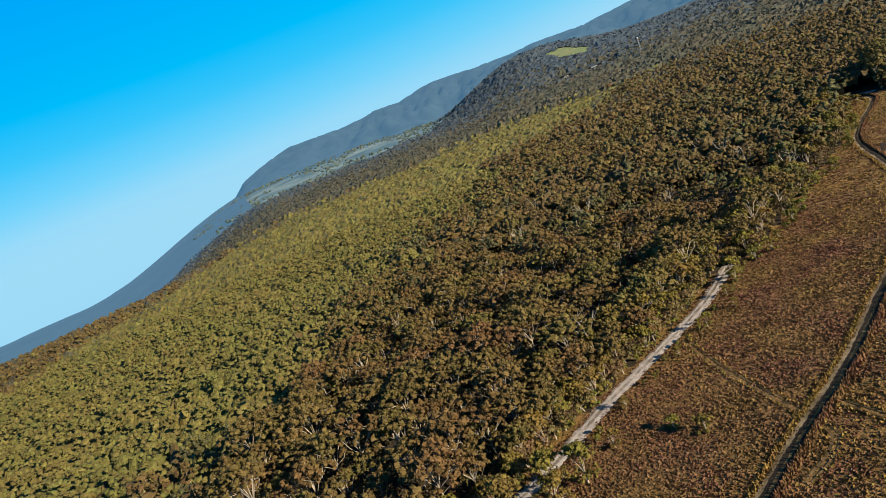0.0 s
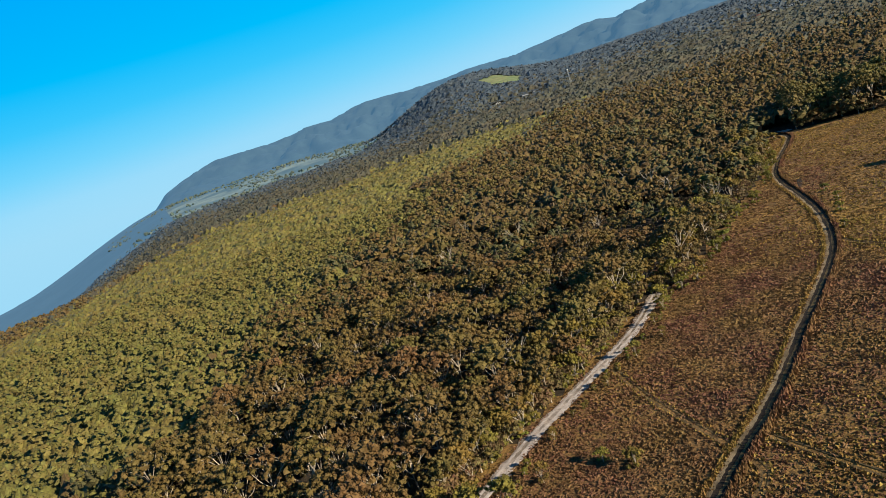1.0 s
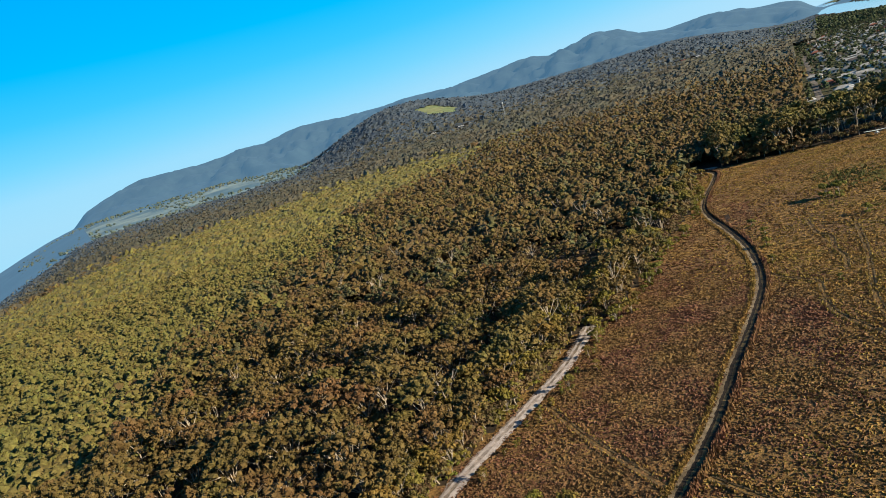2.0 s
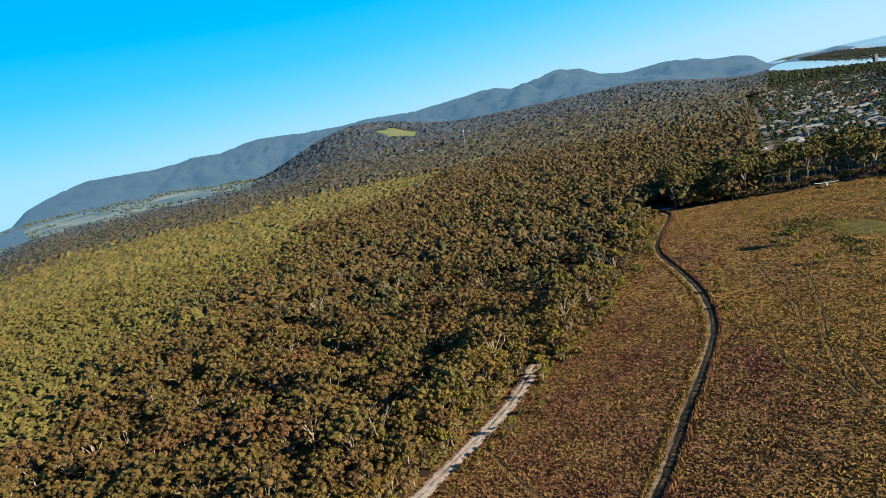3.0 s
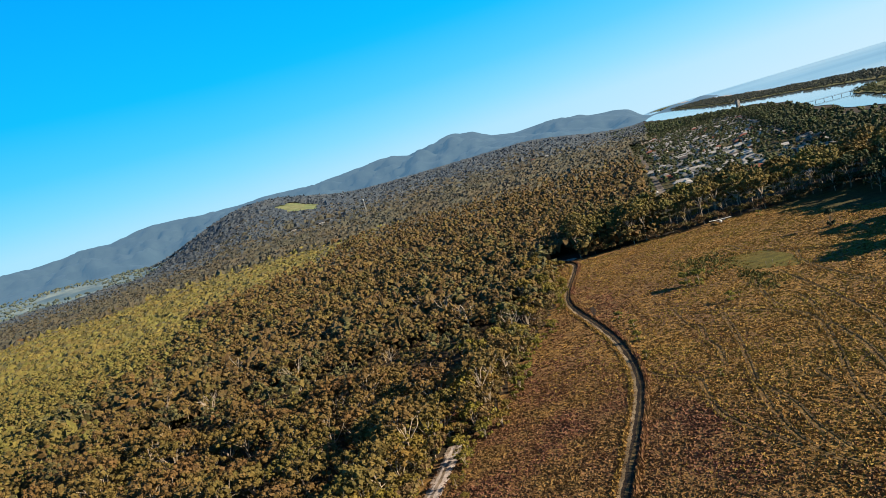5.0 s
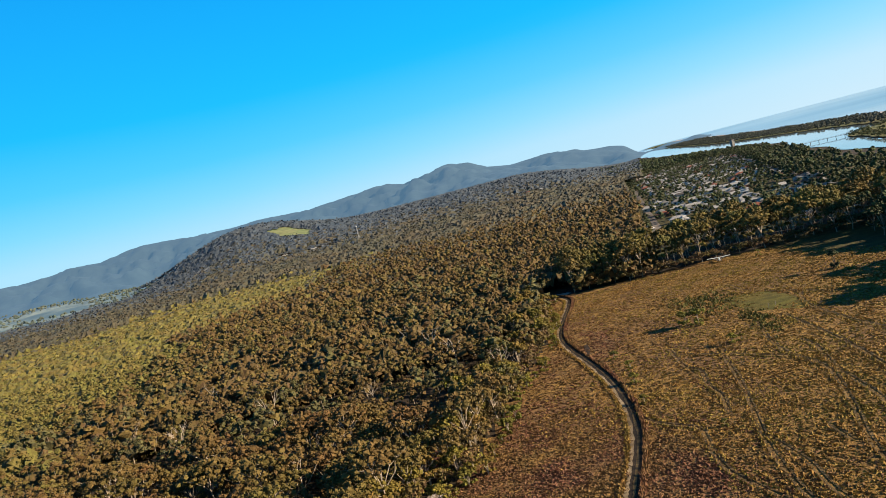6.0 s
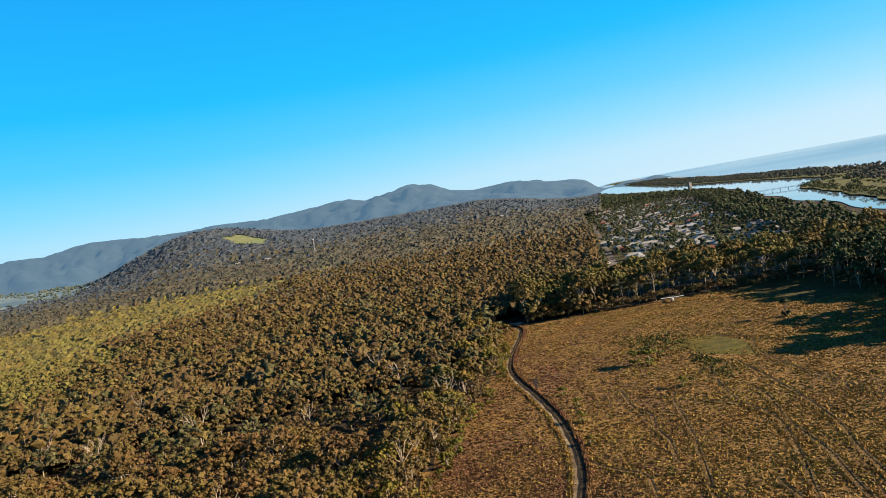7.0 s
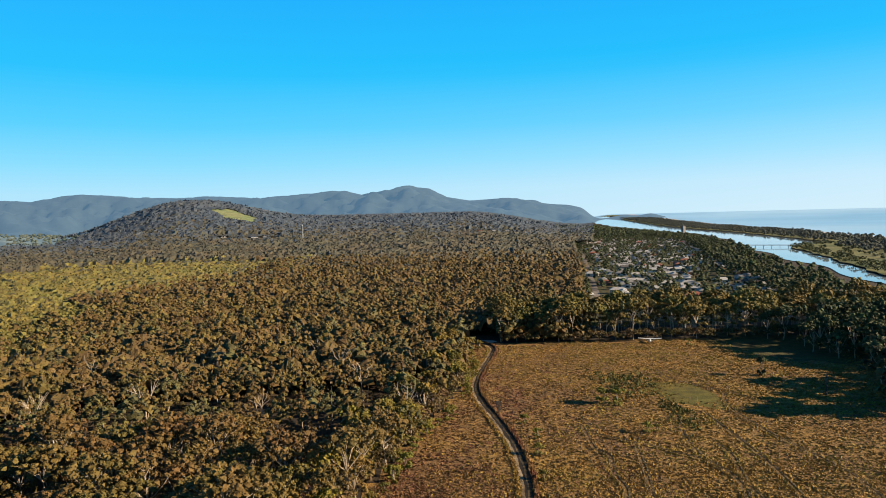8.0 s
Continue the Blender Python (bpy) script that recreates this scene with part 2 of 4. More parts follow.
structure("ground", mesh_of("ground", v, f, SOIL, True), "brown forest floor reaching out to the horizon", "ground")


def folds(x, y, size, seed):
    """Smooth uneven ground between -1 and 1."""
    flat = np.stack([np.ravel(x), np.ravel(y)], -1) / size
    return np.array([noise.fractal((float(p), float(q), seed), 0.8, 2.1, 4) for p, q in flat]).reshape(np.shape(x))


SKYLINE = np.array([(-51, -4), (-48.5, -2.3), (-46.8, -0.9), (-45.2, 0.5), (-43.8, 0.95), (-42, 1.4), (-40.5, 1.62), (-37.8, 1.5), (-34.5, 1.62), (-33, 1.82), (-31, 1.68), (-28.4, 2.08), (-25, 1.92), (-22, 1.93), (-18.5, 1.9), (-15.5, 1.75), (-12.4, 1.97), (-10.6, 2.06), (-9, 2.28), (-8, 2.32), (-6.6, 1.96), (-4.4, 2.1), (-3.2, 2.42), (-2.2, 2.45), (-1, 2.2), (0.4, 1.5), (2.3, 1.14), (4, 1.22), (5.8, 1.32), (8, 0.92), (9.2, 0.72), (10.4, 0.66), (11.4, 0.4), (12.4, 0.0)])


def ridge(x, y):
    """The wooded range behind the plain, and the headlands by the sea."""
    r, az = np.hypot(x, y), np.degrees(np.arctan2(x, y))
    top = np.interp(az, SKYLINE[:, 0], SKYLINE[:, 1])
    high = (64 + 4400 * np.tan(np.radians(top))) * smooth01(13.5, 11.5, az)
    rough = folds(x, y, 420, 3.0) + 0.5 * folds(x, y, 110, 8.0)
    bulk = smooth01(2950, 4400, r + 330 * rough)
    cape = 18 * np.exp(-((az - 15.0) / 1.1) ** 2 - ((r - 3900) / 250) ** 2) + 22 * np.exp(-((az - 17.0) / 0.9) ** 2 - ((r - 3900) / 250) ** 2)
    cape = cape * (1 + 0.35 * rough) + 18 * smooth01(12, 13.5, az) * smooth01(20, 19.2, az) * smooth01(3500, 3800, r) * smooth01(4300, 4100, r)
    return (land(x, y) - 6) * (1 - bulk) + high * bulk * (1 + 0.03 * rough) + cape


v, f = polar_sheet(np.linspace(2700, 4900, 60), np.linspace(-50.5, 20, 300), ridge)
structure("backdrop", mesh_of("backdrop", v, f, HILL, True), "wooded range and headlands far away with painted blue haze", "hills")


MEADOW_AZ, MEADOW_R = -16.9, 2030


def in_meadow(x, y, grow=0.0):
    """The open slope of the foothill, a slanting patch with an uneven edge."""
    r, az = np.hypot(x, y), np.degrees(np.arctan2(x, y))
    u, w = (az - MEADOW_AZ + (r - MEADOW_R) * 0.006) / 1.5, (r - MEADOW_R) / 110
    return u * u + w * w < 1 + 0.3 * np.sin(5 * np.arctan2(w, u) + 1) + grow


rows, cols = np.linspace(1840, 2220, 60), np.linspace(-20, -13.6, 70)
v, f = polar_sheet(rows, cols, lambda x, y: land(x, y) + 2.0)
v = np.array(v)
f = [q for q in f if in_meadow(*v[list(q), :2].mean(0), 0.35)]
structure("meadow", mesh_of("meadow", v.tolist(), f, MEADOW, True), "sunlit green meadow on the wooded foothill", "meadow")
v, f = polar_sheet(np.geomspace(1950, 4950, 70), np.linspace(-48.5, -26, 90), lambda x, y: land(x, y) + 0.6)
structure("valley_floor", mesh_of("valley_floor", v, f, PASTURE, True), "green and pale farmland on the valley floor with painted haze", "valley")


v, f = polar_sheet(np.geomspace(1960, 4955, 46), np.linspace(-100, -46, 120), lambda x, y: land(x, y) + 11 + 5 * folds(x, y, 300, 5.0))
structure("backdrop", mesh_of("backdrop", v, f, HILL, True), "lowland reaching the horizon with painted blue haze", "lowland")


# ---- plan of the plain ----
def wander(pts, t):
    """A smooth line through a few bends (Catmull-Rom), t from 0 to 1."""
    pts = [Vector((*p, 0)) for p in pts]
    pts = [2 * pts[0] - pts[1]] + pts + [2 * pts[-1] - pts[-2]]
    s = min(max(t, 0), 0.99999) * (len(pts) - 3)
    i, u = int(s), s - int(s)
    a, b, c, d = pts[i:i + 4]
    return 0.5 * (2 * b + (c - a) * u + (2 * a - 5 * b + 4 * c - d) * u * u + (3 * b - a - 3 * c + d) * u * u * u)


def ribbon(line, width, z, steps=120, rough=0.25, crown=0.0, bands=(-0.5, -0.3, 0.2, 0.5)):
    """A strip along a line with wandering, ragged edges and lengthwise bands."""
    verts, faces, m = [], [], len(bands)
    for i in range(steps + 1):
        p = wander(line, i / steps)
        w = (wander(line, min(1, (i + 0.5) / steps)) - wander(line, max(0, (i - 0.5) / steps))).normalized()
        side = Vector((w.y, -w.x, 0))
        for k, u in enumerate(bands):
            edge = 1.0 if k in (0, m - 1) else 0.45
            wob = edge * rough * (noise.noise((p.x * 0.21, p.y * 0.21, k * 7.3 + width)) + 0.8 * noise.noise((p.x * 1.3, p.y * 1.3, k * 3.1 + width)))
            verts.append(p + side * (u * width + wob) + Vector((0, 0, z + (crown if 0 < k < m - 1 else 0) + 0.03 * noise.noise((p.x, p.y, k)))))
    for i in range(steps):
        for k in range(m - 1):
            a = i * m + k
            faces.append((a, a + 1, a + m + 1, a + m))
    return [tuple(c) for c in verts], faces


SAND_LINE = [(-84, -34), (-74, -12), (-66, 8), (-59.5, 25), (-54, 40), (-49.4, 56.5), (-44.4, 70.5), (-39, 85.5), (-33.5, 102), (-30.4, 118), (-29, 126)]
ROAD_LINE = [(-44, -72), (-38, -50), (-31.5, -27), (-26, -6), (-20, 15), (-14.5, 33), (-9.6, 47), (-5.7, 57), (-1.2, 71), (3.6, 89), (9.2, 108), (15.2, 131), (17.4, 150), (17.3, 173), (14.5, 196), (10.9, 219), (10.2, 236), (13, 258), (19.5, 290), (21, 306), (16, 318), (8, 326)]
EDGE = np.array([(-200, -120), (8, -68), (25, -62), (46, -55.5), (70, -47), (85, -42), (102, -36.5), (117, -33), (131, -21), (166, -12), (200, -3), (230, 5), (255, 8), (312, 12)], float)


def edge_x(y):
    return np.interp(y, EDGE[:, 0], EDGE[:, 1])


def right_x(y):
    return 131 + (np.asarray(y, float) - 190) * 0.42


def in_field(x, y):
    return (x > edge_x(y)) & (x < right_x(y)) & (y < 312 + 3 * np.sin(x * 0.13))


# field turf: a gently uneven sheet over the plain
xs, ys = np.arange(-130, 260, 3.0), np.arange(-220, 322, 3.0)
gx, gy = np.meshgrid(xs, ys, indexing="ij")
keep = (gx > edge_x(gy) - 3) & (gy < 318)
gz = 0.06 + 0.05 * np.sin(gx * 0.31) * np.sin(gy * 0.27)
n = len(ys)
verts = np.stack([gx, gy, gz], -1).reshape(-1, 3).tolist()
faces = [(i * n + j, (i + 1) * n + j, (i + 1) * n + j + 1, i * n + j + 1) for i in range(len(xs) - 1) for j in range(n - 1) if keep[i, j] and keep[i + 1, j + 1]]
structure("field", mesh_of("field", verts, faces, FIELD, True), "rough open field of red-brown and yellowish dry grass", "field")
v, f = ribbon(SAND_LINE, 3.6, 0.16, 420, 0.6, 0.05, (-0.5, -0.3, -0.12, 0.1, 0.27, 0.5))
path_mesh = mesh_of("path", v, f, SAND, True)
path_mesh.materials.append(SAND_WORN)
for i, q in enumerate(path_mesh.polygons):
    q.material_index = int(i % 5 in (0, 2))
structure("path", path_mesh, "pale sandy track with two worn ruts along the forest edge", "track")
v, f = ribbon(ROAD_LINE, 3.7, 0.15, 900, 0.7, 0.05, (-0.5, -0.2, -0.02, 0.12, 0.26, 0.5))
road_mesh = mesh_of("road", v, f, TRACK, True)
road_mesh.materials.append(RUT)
road_mesh.materials.append(TRAIL)
# left band painted as the lit side, dark bands as verge shadow
for i, q in enumerate(road_mesh.polygons):
    q.material_index = (1, 0, 2, 0, 0)[i % 5]
structure("road", road_mesh, "winding dark earth vehicle track, blackened further for the verge's shadow", "track")


v, f = ribbon([(12.6, 195), (14.6, 201), (16.0, 208), (16.4, 217)], 1.5, 0.155, 30, 0.3, 0.03)
structure("road", mesh_of("road", v, f, TRACK, True), "short dark spur branching off the earth track", "track")

# ---- ruts and trails in the grass ----
TRAILS = {
    "thin": [(-36, 83.5), (-29.2, 72.2), (-21.8, 61.5), (-15.5, 53.5), (-10.5, 47)],
    "loop": [(-9, 45), (-6.8, 41), (-7.4, 35.9), (-11, 29)],
    "short": [(-5, 50), (-0.3, 45.7), (8.8, 37.9), (20, 30)],
    "fork": [(18.9, 145.5), (20, 139.4), (24, 134.6), (28, 130.2), (28, 124), (27, 116), (27.2, 108), (29.6, 100.7), (32.8, 92.5), (38.9, 80.5)],
    "spine": [(52, 180), (48.8, 174.5), (45.2, 153), (41.6, 136), (38, 120), (36.2, 110.5), (34.9, 96), (36, 84)],
    "long": [(67.4, 198), (63, 178.5), (61.8, 164.2), (63.5, 155), (63.7, 146), (60.5, 133.7), (57, 122.4), (52.4, 109), (50, 96), (48, 84)],
    "join": [(69, 172), (69, 163), (66, 150), (64.8, 142), (64.2, 129), (62.3, 119), (60.6, 111), (58, 96)],
    "cross": [(40, 182), (44.6, 178), (51.7, 171.7), (56.8, 165.7), (61.6, 160), (63.2, 151.5)],
    "side": [(38.1, 189.4), (37.3, 172), (39.8, 165), (37.9, 154.3), (38.4, 145.5), (36, 134)],
    "east": [(76.2, 201.2), (75.9, 181.9), (75.7, 163), (73.7, 142), (69.3, 125.4), (66, 108)],
    "low": [(37.6, 120), (38.8, 116), (39.9, 106), (39.3, 96), (40, 86)],
    "curl": [(53.4, 118.4), (50.3, 118.6), (49.9, 114.6), (50, 110.7)],
    "north": [(70, 262), (78.4, 257), (79.4, 243.2), (85.1, 231.6), (92, 222), (100, 208)],
    "far": [(106, 236), (94, 226), (86, 206), (86, 180), (90, 150), (86, 124)],
}
for line in TRAILS.values():
    long = sum((wander(line, (i + 1) / 20) - wander(line, i / 20)).length for i in range(20))
    steps = int(long / 1.2)
    verts, faces = [], []
    for shift in (-0.55, 0.55):
        first = len(verts)
        for i in range(steps + 1):
            p = wander(line, i / steps)
            w = (wander(line, min(1, (i + 0.5) / steps)) - wander(line, max(0, (i - 0.5) / steps))).normalized()
            side = Vector((w.y, -w.x, 0))
            half = 0.24 + 0.16 * noise.noise((i * 0.4, shift, long))
            for u in (-half, half):
                q = p + side * (shift + u + 0.1 * noise.noise((i * 0.2, long, 1)))
                verts.append((q.x, q.y, 0.15))
        for i in range(steps):
            b = first + i * 2
            faces.append((b, b + 1, b + 3, b + 2))
    structure("trail", mesh_of("trail", verts, faces, TRAIL), "faint pair of wheel ruts pressed into the grass", "trail")


def patch(name, x, y, wide, deep, z, mat, label, category, turn=0.0):
    """A rounded uneven patch of ground."""
    verts, faces, n = [(x, y, z)], [], 48
    for i in (1, 2, 3):
        for k in range(n):
            a = k * math.tau / n
            s = i / 3 * (1 + 0.25 * noise.noise((math.cos(a) * 1.5, math.sin(a) * 1.5, x)) + 0.08 * noise.noise((math.cos(a) * 6, math.sin(a) * 6, y)))
            u, w = s * wide * math.cos(a), s * deep * math.sin(a)
            verts.append((x + u * math.cos(turn) - w * math.sin(turn), y + u * math.sin(turn) + w * math.cos(turn), z - 0.02 * i))
    for k in range(n):
        faces.append((0, 1 + k, 1 + (k + 1) % n))
        for i in (0, 1):
            b = 1 + i * n
            faces.append((b + k, b + n + k, b + n + (k + 1) % n, b + (k + 1) % n))
    return structure(name, mesh_of(name, verts, faces, mat, True), label, category)


patch("turf", 78.5, 219, 9, 18, 0.17, GREEN_TURF, "smooth green mown patch in the rough field", "turf", 0.25)
patch("turf", 146, 296, 24, 44, 0.16, SHADE_AND_LAWN_TURF, "short green grass beside the trees, darkened for their shade", "turf", 0.2)
patch("fern_patch", -30, 146, 6, 9, 0.12, FERN, "rust-red dry ferns in a gap of the forest edge", "ferns", 0.5)
patch("sand_patch", 15, 321, 9, 4, 0.2, SAND, "bare pale sand where the track enters the trees", "sand")
patch("sand_patch", -4.5, 218, 2.2, 7, 0.2, SAND, "bare pale sand among the trees", "sand", -0.25)


# ---- leaves ----
def leaf_cloud(centres, sizes, count, leaf, flat=0.8):
    """Small leaf sprays over domed clumps: centres (n, 3), sizes (n,). Returns triangles."""
    n = len(centres)
    way = rng.normal(size=(n, count, 3))
    way[..., 2] = np.abs(way[..., 2]) * 1.1 - 0.45
    way /= np.linalg.norm(way, axis=-1, keepdims=True)
    reach = sizes[:, None, None] * rng.uniform(0.6, 1.08, (n, count, 1))
    at = centres[:, None] + way * reach * np.array([1, 1, flat])
    out = way + rng.normal(size=(n, count, 3)) * 0.3
    a = np.cross(out, rng.normal(size=(n, count, 3)))
    a /= np.linalg.norm(a, axis=-1, keepdims=True) + 1e-9
    b = np.cross(out, a)
    b /= np.linalg.norm(b, axis=-1, keepdims=True) + 1e-9
    s = leaf * rng.uniform(0.6, 1.4, (n, count, 1))
    tri = np.stack([at - a * s * 0.8 - b * s * 0.5, at + a * s * 0.8 - b * s * 0.45, at + b * s * 0.95], 2)
    return tri.reshape(-1, 3, 3)


def tube(points, radii, sides=6):
    """Triangles of a tapered, bent tube."""
    rings = []
    for i, (p, r) in enumerate(zip(points, radii)):
        w = points[min(i + 1, len(points) - 1)] - points[max(i - 1, 0)]
        w = w / (np.linalg.norm(w) + 1e-9)
        u = np.cross(w, (0.3, 0.9, 0.1))
        u /= np.linalg.norm(u)
        v = np.cross(w, u)
        rings.append([p + r * (u * math.cos(k * math.tau / sides) + v * math.sin(k * math.tau / sides)) for k in range(sides)])
    out = []
    for p, q in zip(rings, rings[1:]):
        for k in range(sides):
            j = (k + 1) % sides
            out += [(p[k], p[j], q[j]), (p[k], q[j], q[k])]
    return out


def gum_tree(seed, tall, wide, clump=0.75, per=8, sprays=10, leaf=0.32, low=0.42, around=4, limbs=7, skirt=2):
    """A gum tree: a leaning trunk that forks into pale limbs, each bearing a bouquet of small domed clumps of leaves."""
    r = np.random.default_rng(seed)
    fork = np.array([r.normal() * 0.5, r.normal() * 0.5, tall * r.uniform(low - 0.06, low + 0.06)])
    wood = tube([np.zeros(3) - (0, 0, 0.4), fork * (0.7, 0.2, 0.5), fork], [0.22, 0.17, 0.13], 5)
    centres, sizes = [], []
    for k in range(limbs):
        ang = math.tau * (k + r.uniform(-0.35, 0.35)) / limbs
        out = wide * (r.uniform(0.48, 0.72) if k % 3 else r.uniform(0.05, 0.3))
        tip = np.array([math.cos(ang) * out, math.sin(ang) * out, tall * (0.86 - 0.26 * (out / wide) ** 2 + r.uniform(-0.08, 0.04))])
        mid = fork + (tip - fork) * 0.5 + r.normal(size=3) * 0.45
        wood += tube([fork, mid, tip], [0.115, 0.085, 0.05], 4)
        reach = wide * r.uniform(0.34, 0.48)
        turn = r.uniform(0, math.tau)
        for j in range(per):
            up = 1 - 1.25 * (j + 0.5) / per
            flat = math.sqrt(1 - up * up)
            a = turn + j * 2.4 + r.uniform(-0.3, 0.3)
            c = tip + reach * r.uniform(0.75, 1.12) * np.array([math.cos(a) * flat, math.sin(a) * flat, up * 0.62])
            centres.append(c)
            sizes.append(clump * r.uniform(0.55, 1.4))
            if j % 3 == 1:
                wood += tube([tip + (mid - tip) * r.uniform(0, 0.5), c], [0.06, 0.03], 3)
    for k in range(skirt):
        ang = math.tau * (k + r.uniform(-0.4, 0.4)) / skirt
        heart = np.array([math.cos(ang), math.sin(ang), 0]) * wide * r.uniform(0.4, 0.72) + (0, 0, tall * r.uniform(low - 0.12, low + 0.12))
        wood += tube([fork * r.uniform(0.5, 0.9), heart], [0.09, 0.04], 3)
        for j in range(max(3, per // 2)):
            centres.append(heart + r.normal(size=3) * (0.17 * wide, 0.17 * wide, 0.07 * wide))
            sizes.append(clump * r.uniform(0.7, 1.2))
    centres, sizes = np.array(centres), np.array(sizes)
    return np.array(wood), crown_mesh(centres, sizes, sprays, leaf, around)


def crown_mesh(centres, sizes, sprays, leaf, around):
    """Closed clumps with leaf sprays standing off them: corners and index."""
    verts, index = domes(centres, sizes * 0.78, around)
    loose = leaf_cloud(centres, sizes * 1.12, sprays, leaf)
    return (verts, index), loose


def spread(n, x0, x1, y0, y1, gap, ok, tries=9):
    """Up to n scattered places in a box, at least gap apart."""
    cells, places = {}, []
    for _ in range(n * tries):
        x, y = rng.uniform(x0, x1), rng.uniform(y0, y1)
        c = (int(x // gap), int(y // gap))
        if any((x - u) ** 2 + (y - w) ** 2 < gap * gap for i in (-1, 0, 1) for j in (-1, 0, 1) for u, w in cells.get((c[0] + i, c[1] + j), ())):
            continue
        if not ok(x, y):
            continue
        cells.setdefault(c, []).append((x, y))
        places.append((x, y))
        if len(places) >= n:
            break
    return places


SAND_POINTS = np.array([wander(SAND_LINE, i / 120)[:2] for i in range(121)])
ROAD_POINTS = np.array([wander(ROAD_LINE, i / 310)[:2] for i in range(311)])
TRAIL_POINTS = np.array([wander(line, i / 120)[:2] for line in TRAILS.values() for i in range(121)])
GAPS = ((-78, 90, 6), (-82, 131, 5), (-38, 172, 8), (-30, 145, 6), (-35, 150, 4), (-122, 90, 5), (-86, 69, 6), (-133, 71, 6), (-79, 108, 5), (-79, 124, 5), (-110, 45, 6), (-150, 40, 7), (-4, 213, 5.5), (-5, 221, 4))


def clear_of(points, x, y, wide):
    return ((points[:, 0] - x) ** 2 + (points[:, 1] - y) ** 2).min() > wide * wide


def in_wood(x, y):
    if any((x - u) ** 2 + (y - w) ** 2 < r * r for u, w, r in GAPS):
        return False
    if y < 312:
        return x < edge_x(y) - 1.0
    return x < 67 + (y - 312) * 0.185 and not (x > 2 and y < 334 and x < 24)


def domes(centres, sizes, around=6):
    """Low lumpy caps, one a centre: the closed inside of a clump of leaves. Returns triangles' corners and an index of islands."""
    n = len(centres)
    polar = np.radians([42, 78, 112])
    az = np.arange(around) * math.tau / around + rng.uniform(0, math.tau, (n, 1))
    top = centres + np.stack([0 * sizes, 0 * sizes, sizes * rng.uniform(0.55, 0.95, n)], -1)
    rows = []
    for k, p in enumerate(polar):
        r = sizes[:, None] * rng.uniform(0.5, 1.3, (n, around))
        a = az + k * math.pi / around + rng.normal(size=(n, around)) * 0.22
        rows.append(centres[:, None] + np.stack([r * np.sin(p) * np.cos(a), r * np.sin(p) * np.sin(a), r * 0.85 * np.cos(p) + sizes[:, None] * rng.normal(size=(n, around)) * 0.14], -1))
    verts = np.concatenate([top[:, None], *rows], 1)
    faces = [(0, 1 + k, 1 + (k + 1) % around) for k in range(around)]
    for j in (0, 1):
        b, c = 1 + j * around, 1 + (j + 1) * around
        for k in range(around):
            m = (k + 1) % around
            faces += [(b + k, c + k, b + m), (b + m, c + k, c + m)]
    index = np.array(faces)[None] + (np.arange(n) * (1 + 3 * around))[:, None, None]
    return verts.reshape(-1, 3), index.reshape(-1, 3)


def wood_mesh(name, lumps, leaves, mat, limbs=None, bark=None):
    """One mesh of closed lumps, loose leaf sprays and limbs."""
    verts, index = lumps
    loose = leaves if limbs is None else np.concatenate([leaves, limbs])
    extra = np.arange(len(loose) * 3, dtype=np.int64).reshape(-1, 3) + len(verts)
    verts, index = np.concatenate([verts, loose.reshape(-1, 3)]), np.concatenate([index, extra])
    me = bpy.data.meshes.new(name)
    me.vertices.add(len(verts))
    me.vertices.foreach_set("co", verts.astype(np.float32).ravel())
    me.loops.add(index.size)
    me.loops.foreach_set("vertex_index", index.astype(np.int32).ravel())
    me.polygons.add(len(index))
    me.polygons.foreach_set("loop_start", np.arange(len(index), dtype=np.int32) * 3)
    me.polygons.foreach_set("loop_total", np.full(len(index), 3, np.int32))
    me.materials.append(mat)
    if limbs is not None:
        me.materials.append(bark)
        which = np.zeros(len(index), np.int32)
        which[-len(limbs):] = 1
        me.polygons.foreach_set("material_index", which)
    me.update()
    me.shade_flat()
    return me


def woods(name, places, tall, wide, lumps, size, fringe, leaf, mat, limbs=0, around=6, heart=0.0):
    """Many trees in one: each crown a heap of closed lumps with leaf sprays round them, and a few pale limbs."""
    p = np.array(places)
    n = len(p)
    high = tall * rng.uniform(0.74, 1.15, n)
    broad = wide * high / tall * rng.uniform(0.85, 1.15, n)
    base = land(p[:, 0], p[:, 1])
    centres, sizes, wood = [], [], []
    for k in range(lumps):
        ang, off = rng.uniform(0, math.tau, n), (np.sqrt(rng.uniform(0, 1, n)) * 0.9 if k else np.zeros(n))
        c = np.stack([p[:, 0] + np.cos(ang) * off * broad, p[:, 1] + np.sin(ang) * off * broad, base + high * (0.87 - 0.40 * off * off - rng.uniform(0, 0.12, n) * (k > 0))], -1)
        centres.append(c)
        sizes.append(size * broad * rng.uniform(0.8, 1.2, n))
        if k < limbs:
            root = np.stack([p[:, 0], p[:, 1], base + high * 0.3], -1)
            side = np.array([0.07, 0.03, 0.0])
            end = c + (c - root) * 0.25
            wood += [np.stack([root - side, root + side, end], 1), np.stack([root - side[[1, 0, 2]], root + side[[1, 0, 2]], end], 1)]
    centres, sizes = np.concatenate(centres), np.concatenate(sizes)
    leaves = leaf_cloud(centres, sizes, fringe, leaf)
    if heart:
        middle = np.stack([p[:, 0], p[:, 1], base + high * 0.5], -1)
        centres, sizes = np.concatenate([centres, middle]), np.concatenate([sizes, broad * heart / 0.84])
    return wood_mesh(name, domes(centres, sizes * 0.84, around), leaves, mat, np.concatenate(wood) if wood else None, BARK)


